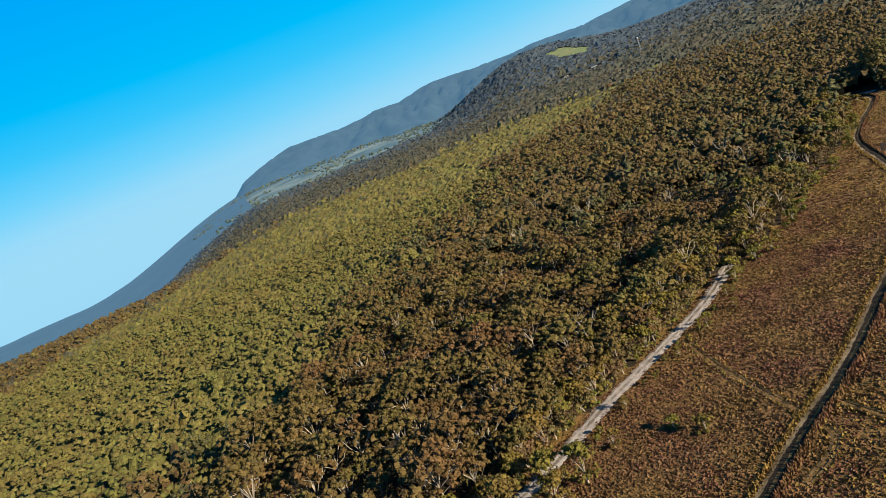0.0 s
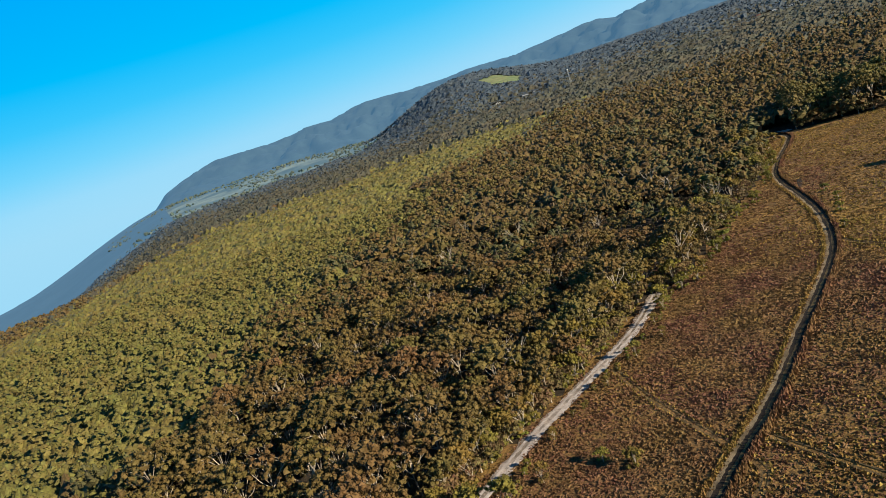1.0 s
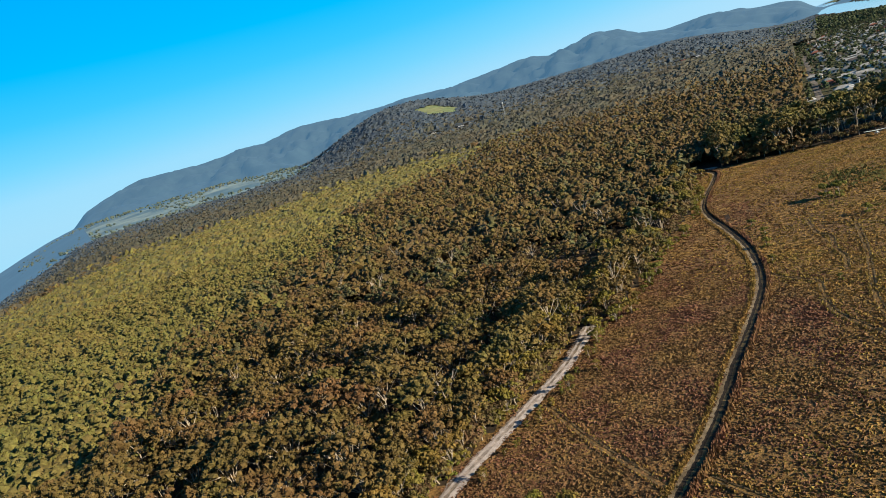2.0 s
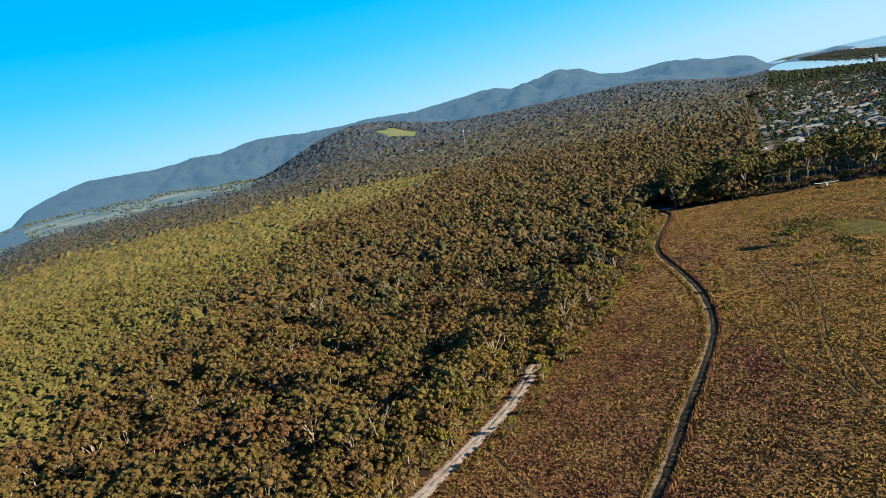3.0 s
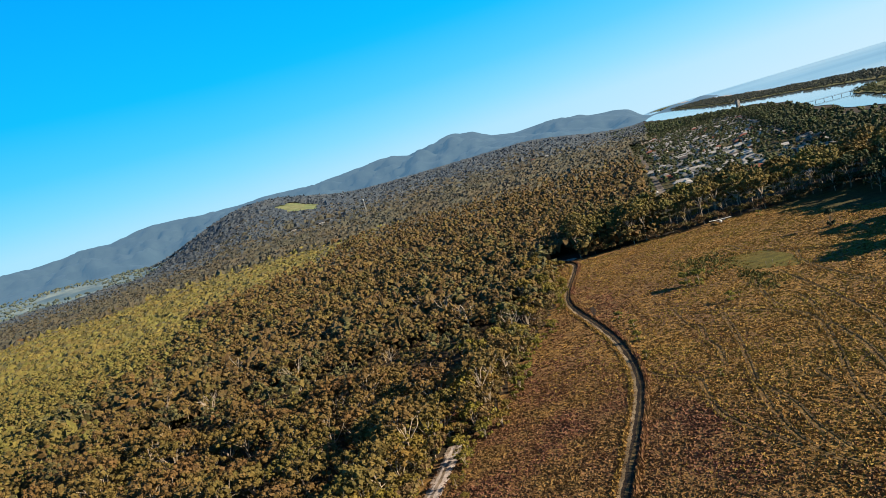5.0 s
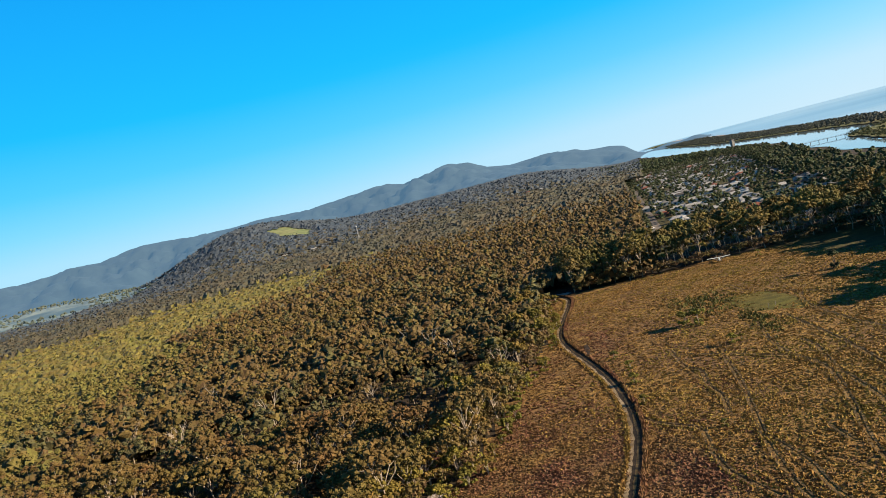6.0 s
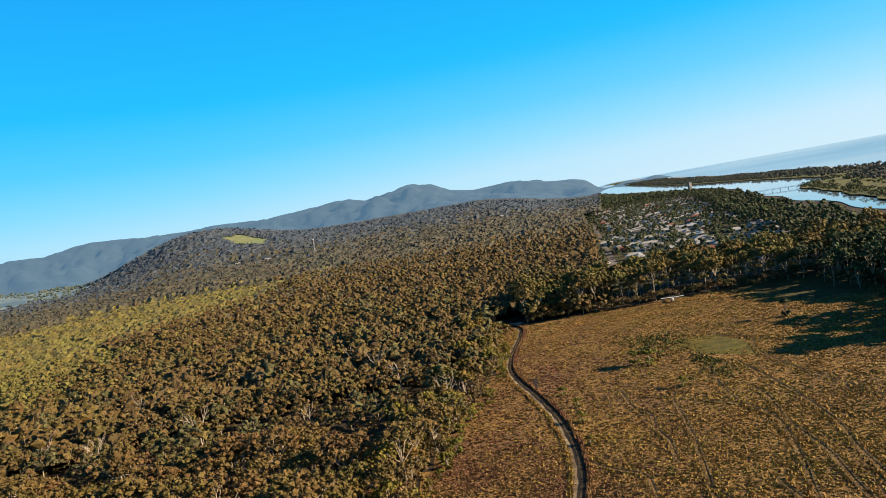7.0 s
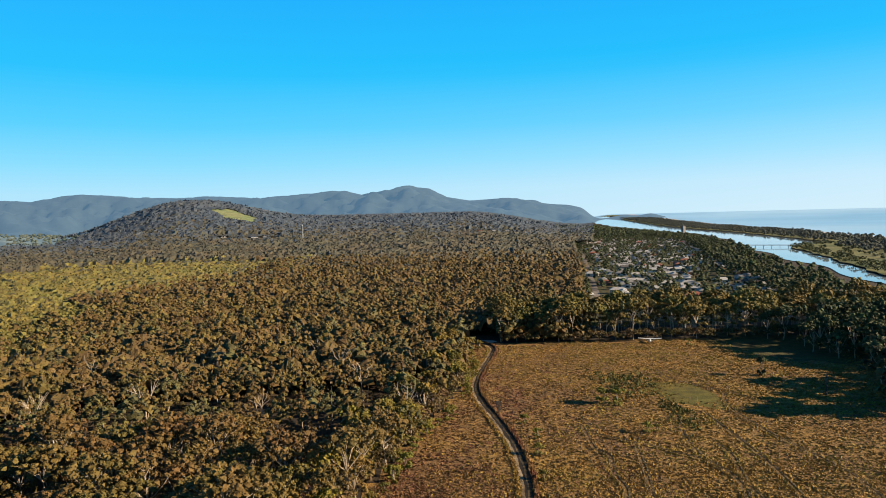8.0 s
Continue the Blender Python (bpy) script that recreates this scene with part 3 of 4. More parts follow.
def crowd(places, tall, wide, blobs, size, count, leaf, limbs=0):
    """Many trees in one: clumps of leaves on each crown's dome, and a few pale limbs."""
    p = np.array(places)
    n = len(p)
    high = tall * rng.uniform(0.68, 1.2, n)
    broad = wide * high / tall * rng.uniform(0.85, 1.15, n)
    base = land(p[:, 0], p[:, 1])
    out, wood = [], []
    for k in range(blobs):
        ang, off = rng.uniform(0, math.tau, n), np.sqrt(rng.uniform(0, 1, n)) * 0.85
        c = np.stack([p[:, 0] + np.cos(ang) * off * broad, p[:, 1] + np.sin(ang) * off * broad, base + high * (0.96 - 0.36 * off * off - rng.uniform(0, 0.10, n))], -1)
        out.append(leaf_cloud(c, size * broad * rng.uniform(0.8, 1.25, n), count, leaf))
        if k < limbs:
            root = np.stack([p[:, 0], p[:, 1], base + high * 0.3], -1)
            side = np.array([0.07, 0.03, 0.0])
            wood += [np.stack([root - side, root + side, c], 1), np.stack([root - side[[1, 0, 2]], root + side[[1, 0, 2]], c], 1)]
    return np.concatenate(out), (np.concatenate(wood) if wood else None)


def seen(x, y):
    return -79 < math.degrees(math.atan2(x - 2, y + 62)) < 34


NEAR_BOX = (-140, -14, 22, 160)


def ring(r0, r1, n, gap, ok, x1=400):
    def inside(x, y):
        return r0 <= math.hypot(x, y) < r1 and seen(x, y) and ok(x, y)
    return spread(n, -r1 * 0.95, min(r1, x1), -30, r1, gap, inside)


def is_near(x, y):
    return NEAR_BOX[0] < x < NEAR_BOX[1] and NEAR_BOX[2] < y < NEAR_BOX[3]


def heath_depth(x, y):
    """How far inside the thicket a place lies, in metres."""
    edge = np.interp(y, (0, 60, 100, 141, 189, 256, 363, 508, 700, 950), (-160, -152, -150, -158, -172, -186, -205, -222, -185, -160))
    side = edge + 14 * np.sin(y * 0.021) + 12 * np.sin(y * 0.06 + x * 0.02) - x
    outer_edge = np.interp(np.degrees(np.arctan2(x, y)), (-75, -70, -62, -50, -30, -10), (520, 550, 650, 980, 960, 900))
    return np.minimum(side, outer_edge + 40 * np.sin(x * 0.012) + 25 * np.sin(y * 0.03) - np.hypot(x, y))


def heath(x, y):
    return heath_depth(x, y) > 0


# ---- forest ----
def hash01(i, j, seed):
    """A fixed random number between 0 and 1 for each cell."""
    return np.modf(np.abs(np.sin(i * 127.1 + j * 311.7 + seed * 74.7)) * 43758.5453)[0]


def crowns(x, y, cell, low, high, wide, seed):
    """Height of a closed canopy of domed crowns, one to a cell."""
    i, j = np.floor(x / cell), np.floor(y / cell)
    top = np.full(np.shape(x), low * 0.45)
    for a in (-1, 0, 1):
        for b in (-1, 0, 1):
            u, w = i + a, j + b
            cx, cy = (u + hash01(u, w, seed)) * cell, (w + hash01(u, w, seed + 1)) * cell
            tall = low + (high - low) * hash01(u, w, seed + 2)
            broad = wide * (0.75 + 0.5 * hash01(u, w, seed + 3))
            top = np.maximum(top, tall * (1 - 0.42 * ((x - cx) ** 2 + (y - cy) ** 2) / broad ** 2))
    return top


FARMS = ((-17.8, 1560), (-15.4, 1540), (-14.6, 1560), (3.2, 1600), (4.3, 1630), (5.4, 1650))
in_woods = np.vectorize(in_wood)


def canopy(x, y):
    """Tree tops above the plain: tall gum forest, a lower thicket in the west."""
    r = np.hypot(x, y + 60)
    tall = crowns(x, y, 6.6, 8.5, 14.5, 5.0, 1.0) + crowns(x, y, 2.1, 0.0, 2.0, 1.5, 9.0) - 1
    tall = tall - 4.0 * (1 - smooth01(600, 950, r))
    low = crowns(x, y, 5.2, 6.0, 9.8, 4.1, 5.0) + crowns(x, y, 1.9, 0.0, 1.5, 1.3, 13.0) - 0.8 - 3.5 * (1 - smooth01(420, 620, r))
    open_ = in_meadow(x, y, 1.2)
    for a, far in FARMS:
        open_ = open_ | ((np.abs(np.degrees(np.arctan2(x, y)) - a) < 1.3) & (np.abs(np.hypot(x, y) - far + 20) < 90))
    return land(x, y) + np.where(heath(x, y), low, tall) * np.where(open_, 0.42, 1.0)


def wooded(x, y):
    r, az = np.hypot(x, y), np.degrees(np.arctan2(x, y))
    valley = (az < -27.5 + 2 * np.sin(r * 0.02)) & (r > 2050 + 90 * np.sin(az * 1.3))
    meadow = in_meadow(x, y)
    near = (np.hypot(x, y + 30) < 265) & (heath_depth(x, y) < 4)
    near = near | (x > NEAR_BOX[0]) & (x < NEAR_BOX[1]) & (y > NEAR_BOX[2]) & (y < NEAR_BOX[3])
    for a, far in FARMS:
        valley = valley | ((np.abs(az - a) < 0.55) & (r > far - 34) & (r < far + 9))
    return (in_woods(x, y) | ((r > 1250) & (az < 12.4) & (az > -80))) & ~valley & ~meadow & ~near


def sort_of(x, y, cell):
    """0 gum forest, 1 thicket, 2 woods in grey-green haze colour, 3 in bluish haze colour at the hills, mixing over
    broad belts.
    """
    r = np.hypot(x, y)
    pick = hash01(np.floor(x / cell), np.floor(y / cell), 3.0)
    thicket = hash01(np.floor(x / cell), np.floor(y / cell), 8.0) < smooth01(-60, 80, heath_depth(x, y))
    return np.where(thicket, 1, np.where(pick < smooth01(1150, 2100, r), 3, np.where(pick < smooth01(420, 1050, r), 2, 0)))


rr, aa = np.meshgrid(np.geomspace(135, 3060, 400), np.radians(np.linspace(-79, 14.5, 440)), indexing="ij")
rr = rr * (1 + 0.003 * rng.uniform(-1, 1, rr.shape))
gx, gy = rr * np.sin(aa), rr * np.cos(aa) - 60
gz = canopy(gx, gy)
sheet = np.stack([gx, gy, gz], -1).reshape(-1, 3)
cell = (np.arange(399)[:, None] * 440 + np.arange(439)).ravel()
mx, my = gx[:-1, :-1].ravel(), gy[:-1, :-1].ravel()
cell, mx, my = (c[wooded(mx, my)] for c in (cell, mx, my))
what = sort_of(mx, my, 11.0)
quads = np.stack([np.stack([cell, cell + 1, cell + 441], -1), np.stack([cell, cell + 441, cell + 440], -1)], 1)
n = 170000
lr, la = 135 * (2500 / 135) ** rng.uniform(0, 1, n), np.radians(rng.uniform(-79, 14.5, n))
lx, ly = lr * np.sin(la), lr * np.cos(la) - 60
ok = wooded(lx, ly)
lr, lx, ly = lr[ok], lx[ok], ly[ok]
n = len(lx)
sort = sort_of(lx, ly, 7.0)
size = (0.1 + 0.00155 * lr) * rng.uniform(0.6, 1.4, n) * np.where(sort == 1, 0.85, 1.0)
lz = canopy(lx, ly) + rng.uniform(-0.2, 0.5, n) * size
out = rng.normal(size=(n, 3)) + (0, 0, 0.7)
a = np.cross(out, rng.normal(size=(n, 3)))
a /= np.linalg.norm(a, axis=1, keepdims=True)
b = np.cross(out / np.linalg.norm(out, axis=1, keepdims=True), a)
at, wide = np.stack([lx, ly, lz], -1), size[:, None]
sprays = np.stack([at - a * wide * 0.8 - b * wide * 0.5, at + a * wide * 0.8 - b * wide * 0.45, at + b * wide * 0.95], 1)
for k, (name, mat, label, kind) in enumerate((("forest", LEAF_FAR, "wide olive-brown gum forest stretching to the hills", "forest"), ("thicket", LEAF_HEATH, "dense yellow-green low thicket beside the gum forest", "thicket"), ("far_forest", LEAF_HAZY, "woods rising towards the foothills with painted grey-green haze", "forest"), ("far_forest", LEAF_HAZY_BLUE, "woods at the foot of the hills with painted bluish haze", "forest"))):
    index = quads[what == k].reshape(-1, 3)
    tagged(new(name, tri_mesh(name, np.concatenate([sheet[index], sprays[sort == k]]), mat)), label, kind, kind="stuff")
mid = ring(0, 470, 2700, 7.6, lambda x, y: in_wood(x, y) and not is_near(x, y) and heath_depth(x, y) < rng.uniform(-30, 25) and noise.noise((x * 0.06, y * 0.06, 7.0)) > -0.36)
for k, (mat, label) in enumerate(((LEAF_MID, "dense olive gum trees on flat ground"), (LEAF_RUST, "brown-tinged gum trees among the olive ones"), (LEAF_GREY, "grey-green gum trees among the olive ones"))):
    some = [p for i, p in enumerate(mid) if (0, 1, 0, 2, 1, 0)[i % 6] == k]
    close = [p for p in some if math.hypot(p[0] + 40, p[1]) < 235]
    some = [p for p in some if math.hypot(p[0] + 40, p[1]) >= 235]
    tagged(new("forest", woods("forest", close, 13.5, 5.9, 26, 0.165, 7, 0.36, mat, 2, 4, 0.36)), label, "forest", kind="stuff")
    tagged(new("forest", woods("forest", some, 13.5, 6.0, 11, 0.24, 5, 0.5, mat, 1, 4, 0.42)), label, "forest", kind="stuff")
outer = ring(470, 900, 4000, 8.0, lambda x, y: in_wood(x, y) and heath_depth(x, y) < rng.uniform(-40, 30) and noise.noise((x * 0.05, y * 0.05, 7.0)) > -0.4)
for k, mat in enumerate((LEAF_FAR, LEAF_MID, LEAF_RUST)):
    some = [p for i, p in enumerate(outer) if (0, 1, 0, 2)[i % 4] == k]
    tagged(new("forest", woods("forest", some, 13.5, 6.0, 4, 0.34, 3, 0.75, mat, 0, 4, 0.5)), ("olive", "yellow-olive", "brown")[k] + " crowns of gum trees further off in the forest", "forest", kind="stuff")
bushes = ring(0, 520, 3000, 5.1, lambda x, y: heath_depth(x, y) > rng.uniform(-25, 10) and not is_near(x, y))
tagged(new("thicket", woods("thicket", bushes, 9.6, 4.1, 5, 0.29, 4, 0.38, LEAF_HEATH, 0, 4, 0.36)), "yellow-green bushes crowded together in the thicket", "thicket", kind="stuff")

kinds = []
for k in range(9):
    wood, leaves = gum_tree(40 + k, 12.5 + 0.5 * k, 5.6 + 0.16 * k, 0.86, (9, 10, 8, 9, 4, 10, 9, 7, 10)[k], 8, 0.36, 0.44, 4, 7 + k % 3, 3)
    kinds.append((tri_mesh("trunk", wood, BARK), wood_mesh("crown", *leaves, LEAF_NEAR)))
near = spread(300, *NEAR_BOX, 6.6, lambda x, y: in_wood(x, y) and clear_of(SAND_POINTS, x, y, 3.0) and noise.noise((x * 0.07, y * 0.07, 2.0)) > -0.42, 60)
for x, y in near:
    wood, leaves = kinds[int(rng.integers(9))]
    tree = tagged(new("gum_tree"), "pale-barked gum tree with an open olive crown", "tree", "gum trees of the forest")
    tree.matrix_world = pose(x, y, 0, 0, 0, float(rng.uniform(0, 360))) @ Matrix.Scale(float(rng.uniform(0.66, 1.14)), 4)
    part("trunk", wood, tree)
    part("crown", leaves, tree)

# tall belt behind the field, and dark trees on its far side
belt_kinds = []
for k in range(5):
    wood, leaves = gum_tree(70 + k, 14 + 0.9 * k, 4.9, 1.0, 6, 6, 0.5, 0.46, 4, 7, 2)
    belt_kinds.append((tri_mesh("trunk", wood, BARK), wood_mesh("crown", *leaves, LEAF_DARK)))


def stand(places, kinds_of, name, label, group, small, large):
    for x, y in places:
        wood, leaves = kinds_of[int(rng.integers(len(kinds_of)))]
        tree = tagged(new(name), label, "tree", group)
        tree.matrix_world = pose(x, y, 0, 0, 0, float(rng.uniform(0, 360))) @ Matrix.Scale(float(rng.uniform(small, large)), 4)
        part("trunk", wood, tree)
        part("crown", leaves, tree)


edge_kinds = []
for k in range(4):
    wood, leaves = gum_tree(150 + k, 9 + 0.8 * k, 3.9, 0.75, 7, 8, 0.36, 0.3, 4, 7, 6)
    edge_kinds.append((tri_mesh("trunk", wood, BARK), wood_mesh("crown", *leaves, LEAF_EDGE)))
stand(spread(64, -60, 12, 30, 306, 5.6, lambda x, y: edge_x(y) - 13 < x < edge_x(y) - 1.5 and not (-12 < x < 6 and 203 < y < 226) and clear_of(SAND_POINTS, x, y, 3.6) and in_wood(x, y), 200), edge_kinds, "edge_gum_tree", "yellow-green gum tree at the forest edge, sunlight painted into its leaves", "gum trees at the forest edge", 0.6, 1.1)
stand(spread(30, -90, -28, 18, 126, 4.6, lambda x, y: not clear_of(SAND_POINTS, x, y, 6.0) and clear_of(SAND_POINTS, x, y, 2.7) and x < edge_x(y), 200), edge_kinds, "edge_gum_tree", "small gum tree leaning over the sandy track, sunlight painted into its leaves", "gum trees at the forest edge", 0.5, 0.85)
stand([(-49, 26), (-52.5, 31), (-55.5, 20), (-46, 32)], edge_kinds, "edge_gum_tree", "bushy gum tree hanging over the sandy track", "gum trees at the forest edge", 0.7, 0.95)
stand([(-43, 42), (-28, 119), (-25.5, 97), (-36, 75.5), (-44.2, 56), (-30.8, 88), (-28, 105), (-26, 113)], edge_kinds, "edge_gum_tree", "small bushy gum tree between the sandy track and the field", "gum trees at the forest edge", 0.22, 0.4)
bright_kinds = []
for k in range(2):
    wood, leaves = gum_tree(180 + k, 8.5 + k, 3.8, 0.72, 7, 9, 0.34, 0.28, 4, 7, 6)
    bright_kinds.append((tri_mesh("trunk", wood, BARK), wood_mesh("crown", *leaves, LEAF_BUSH)))
stand([(-22, 186), (-15, 181), (-18, 190), (-27, 189), (-10, 177), (-12, 187), (-19, 178), (-27, 116), (-24, 131)], bright_kinds, "bright_gum_tree", "bright yellow-green bushy gum tree at the forest edge", "gum trees at the forest edge", 0.65, 1.0)
stand(spread(190, 24, 245, 314, 366, 5.6, lambda x, y: 25 < x < 245 and 317 + 3 * math.sin(x * 0.2) < y < 362, 160), belt_kinds, "tall_gum_tree", "tall dark green gum tree standing behind the field", "trees behind the field", 0.78, 1.3)
side_kinds = []
for k in range(4):
    wood, leaves = gum_tree(120 + k, 13 + 1.2 * k, 5.0, 1.25, 5, 5, 0.6, 0.3, 4, 6, 4)
    side_kinds.append((tri_mesh("trunk", wood, BARK), wood_mesh("crown", *leaves, LEAF_TOWN)))
stand(spread(165, 128, 245, 186, 316, 5.8, lambda x, y: x > right_x(y) - 5 + 5 * math.sin(y * 0.1) and not (x < 168 and 226 < y < 246), 160), side_kinds, "dark_tree", "dense dark green tree shading the side of the field", "dark trees beside the field", 0.85, 1.3)

stand(spread(40, 146, 205, 254, 312, 5.8, lambda x, y: x > 150 + 4 * math.sin(y * 0.2), 120), side_kinds, "dark_tree", "dense dark green tree shading the short grass", "dark trees beside the field", 0.75, 1.1)

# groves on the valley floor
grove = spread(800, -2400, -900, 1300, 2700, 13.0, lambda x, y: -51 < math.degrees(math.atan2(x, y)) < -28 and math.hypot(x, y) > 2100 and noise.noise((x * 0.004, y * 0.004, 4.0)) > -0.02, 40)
tagged(new("valley_groves", woods("valley_groves", grove, 11, 7.0, 1, 0.9, 3, 1.8, LEAF_VALLEY, 0, 5)), "grey-green groves with painted haze scattered over the valley farmland", "trees", kind="stuff")

# ---- undergrowth ----
scrub = ring(0, 300, 3600, 3.4, lambda x, y: (in_wood(x, y) or (in_wood(x - 8, y) and x < edge_x(y) - 0.5)) and clear_of(SAND_POINTS, x, y, 2.6) and not heath(x, y) and x > -220)
leaves, _ = crowd(scrub, 3.6, 1.7, 3, 0.6, 10, 0.38)
tagged(new("undergrowth", tri_mesh("undergrowth", leaves, LEAF_SCRUB)), "brown and grey-green scrub growing under the gum trees", "scrub", kind="stuff")
rim = [(float(edge_x(y)) - 1.5 + float(rng.uniform(-3.5, 1.0)), float(y)) for y in np.arange(18, 312, 1.1)]
rim = [(x, y) for x, y in rim if clear_of(SAND_POINTS, x, y, 2.0)]
rim += [(x - 3.2 - float(rng.uniform(0, 3)), y) for x, y in SAND_POINTS.tolist() for _ in (0, 1)]
rim += [(float(right_x(y)) + float(rng.uniform(3, 16)), float(y)) for y in np.arange(150, 258, 0.8)]
rim += [(float(x), 311.5 + 8 * float(rng.uniform())) for x in np.arange(27, 240, 0.7)]
leaves, _ = crowd(rim, 4.6, 1.9, 6, 0.5, 11, 0.38)
tagged(new("undergrowth", tri_mesh("undergrowth", leaves, LEAF_SCRUB)), "tangled brown-green scrub along the forest edge", "scrub", kind="stuff")


# ---- shrubs and single trees of the field ----
shrub_kinds = []
for k in range(3):
    wood, leaves = gum_tree(90 + k, 3.4, 1.5, 0.42, 4, 9, 0.24, 0.22, 4, 6, 4)
    shrub_kinds.append((tri_mesh("stem", wood * (0.35, 0.35, 1), BARK), wood_mesh("foliage", *leaves, LEAF_BUSH)))


def shrub(x, y, size, label="bright green rounded shrub at the edge of the field"):
    wood, leaves = shrub_kinds[int(rng.integers(3))]
    ob = tagged(new("shrub"), label, "shrub", "shrubs of the field")
    ob.matrix_world = pose(x, y, 0, 0, 0, float(rng.uniform(0, 360))) @ Matrix.Scale(size, 4)
    part("stem", wood, ob)
    part("foliage", leaves, ob)


for i in range(46):
    u = i / 46
    p = wander(SAND_LINE, 0.32 + 0.68 * u)
    if rng.uniform() < 0.5:
        shrub(p.x + 3.2 + rng.uniform(0, 2.5), p.y - 1 + rng.uniform(-1, 1), float(rng.uniform(0.3, 0.55)))
    else:
        shrub(p.x - 3.4 - rng.uniform(0, 1.5), p.y + rng.uniform(-1, 1), float(rng.uniform(0.6, 1.0)))
for i in range(44):
    y = 126 + i * 4.2
    shrub(float(edge_x(y)) + float(rng.uniform(-2, 4)), y, float(rng.uniform(0.5, 1.3)))
for x, y, size in ((49, 211.5, 1.5), (53, 210, 1.6), (54, 182, 0.9), (57, 183, 0.6), (22.5, 167, 0.9), (22, 193, 0.8), (21.5, 151, 0.7), (24, 180, 0.8), (108, 300, 0.9), (33, 128, 0.5), (-33, 47, 0.8), (-27, 45, 1.0), (-27.5, 130, 1.2), (-24, 133, 1.1), (-30.5, 129, 1.2), (-23, 128, 0.8), (-26, 135, 1.3), (-20, 136, 1.0)):
    shrub(x, y, size, "lone shrub standing in the dry grass")
wood, leaves = gum_tree(101, 7.0, 1.5, 0.6, 7, 10, 0.3, 0.2, 4, 8, 7)
tree = tagged(new("lone_tree"), "narrow dark tree standing alone in the field", "tree")
tree.matrix_world = pose(113, 242, 0)
part("trunk", tri_mesh("trunk", wood * (0.6, 0.6, 1), DARK_BARK), tree)
part("crown", wood_mesh("crown", *leaves, LEAF_TOWN), tree)
snag = []
for k in range(5):
    top = np.array([math.cos(k * 1.9) * 0.9, math.sin(k * 1.9) * 0.9, 4.5 + k * 0.6])
    snag += tube([np.array([0, 0, 2.0 + k * 0.5]), top], [0.1, 0.03], 5)
snag += tube([np.array([0, 0, -0.3]), np.array([0.1, 0, 3.5]), np.array([0.2, 0.1, 7.2])], [0.3, 0.22, 0.06], 7)
tagged(new("dead_tree", tri_mesh("dead_tree", np.array(snag), DARK_BARK)), "bare dark grey dead tree standing in the field", "tree").location = (121, 215, 0)


def bare_tree(seed, tall):
    """A dead gum: a pale trunk forking into bare crooked limbs and twigs."""
    r = np.random.default_rng(seed)
    fork = np.array([r.normal() * 0.3, r.normal() * 0.3, tall * 0.5])
    wood = tube([np.array([0, 0, -0.4]), fork * (0.6, 0.2, 0.5), fork], [0.26, 0.2, 0.16])
    for k in range(7):
        ang = math.tau * k / 7 + r.uniform(-0.4, 0.4)
        tip = fork + np.array([math.cos(ang) * tall * 0.24, math.sin(ang) * tall * 0.24, tall * r.uniform(0.2, 0.5)])
        mid_ = fork + (tip - fork) * 0.5 + r.normal(size=3) * 0.4
        wood += tube([fork, mid_, tip], [0.15, 0.1, 0.05], 5)
        for _ in range(3):
            twig = tip + r.normal(size=3) * (0.9, 0.9, 0.6) + (0, 0, 0.5)
            wood += tube([mid_ + (tip - mid_) * r.uniform(0.2, 1), twig], [0.06, 0.025], 3)
    return tri_mesh("dead_tree", np.array(wood), PALE_WOOD)


bare_kinds = [bare_tree(160 + k, 10.5 + k) for k in range(4)]
for i, (x, y) in enumerate(spread(16, -170, 0, 30, 290, 18, lambda x, y: in_wood(x, y) and heath_depth(x, y) < -25, 60)):
    ob = tagged(new("dead_tree", bare_kinds[i % 4]), "bare bone-white dead gum among the living trees", "tree", "dead gums of the forest")
    ob.matrix_world = pose(x, y, 0, 0, 0, float(rng.uniform(0, 360))) @ Matrix.Scale(float(rng.uniform(0.8, 1.15)), 4)

# ---- grass ----
def tussocks(n, x0, x1, y0, y1, tall, wide, mat_test):
    x, y = rng.uniform(x0, x1, n), rng.uniform(y0, y1, n)
    ok = in_field(x, y) & mat_test(x, y)
    x, y = x[ok], y[ok]
    for points, gap in ((ROAD_POINTS, 1.2), (SAND_POINTS, 1.25), (TRAIL_POINTS, 0.45)):
        near_ = np.concatenate([((px[:, None] - points[None, :, 0]) ** 2 + (py[:, None] - points[None, :, 1]) ** 2).min(1) for px, py in zip(np.array_split(x, 40), np.array_split(y, 40))])
        x, y = x[near_ > gap * gap], y[near_ > gap * gap]
    ok = ((x - 80) / 9.5) ** 2 + ((y - 219) / 14) ** 2 > 0.25 + 0.9 * rng.uniform(size=len(x))
    ok &= ((x - 146) / 24) ** 2 + ((y - 296) / 42) ** 2 > 0.6 + 0.6 * rng.uniform(size=len(x))
    x, y = x[ok], y[ok]
    n = len(x)
    out = []
    size = rng.uniform(0.5, 1.5, n)
    for k in range(2):
        ang = rng.uniform(0, math.tau, n)
        c, s = np.cos(ang), np.sin(ang)
        w = wide * size
        base = np.stack([x + 0.2 * rng.normal(size=n), y + 0.2 * rng.normal(size=n), np.full(n, 0.02)], -1)
        lean = np.stack([rng.normal(size=n) * 0.6, rng.normal(size=n) * 0.6, np.ones(n)], -1) * (tall * size)[:, None]
        side = np.stack([c * w, s * w, 0 * w], -1)
        out.append(np.stack([base - side, base + side, base + lean], 1))
    return np.concatenate(out)


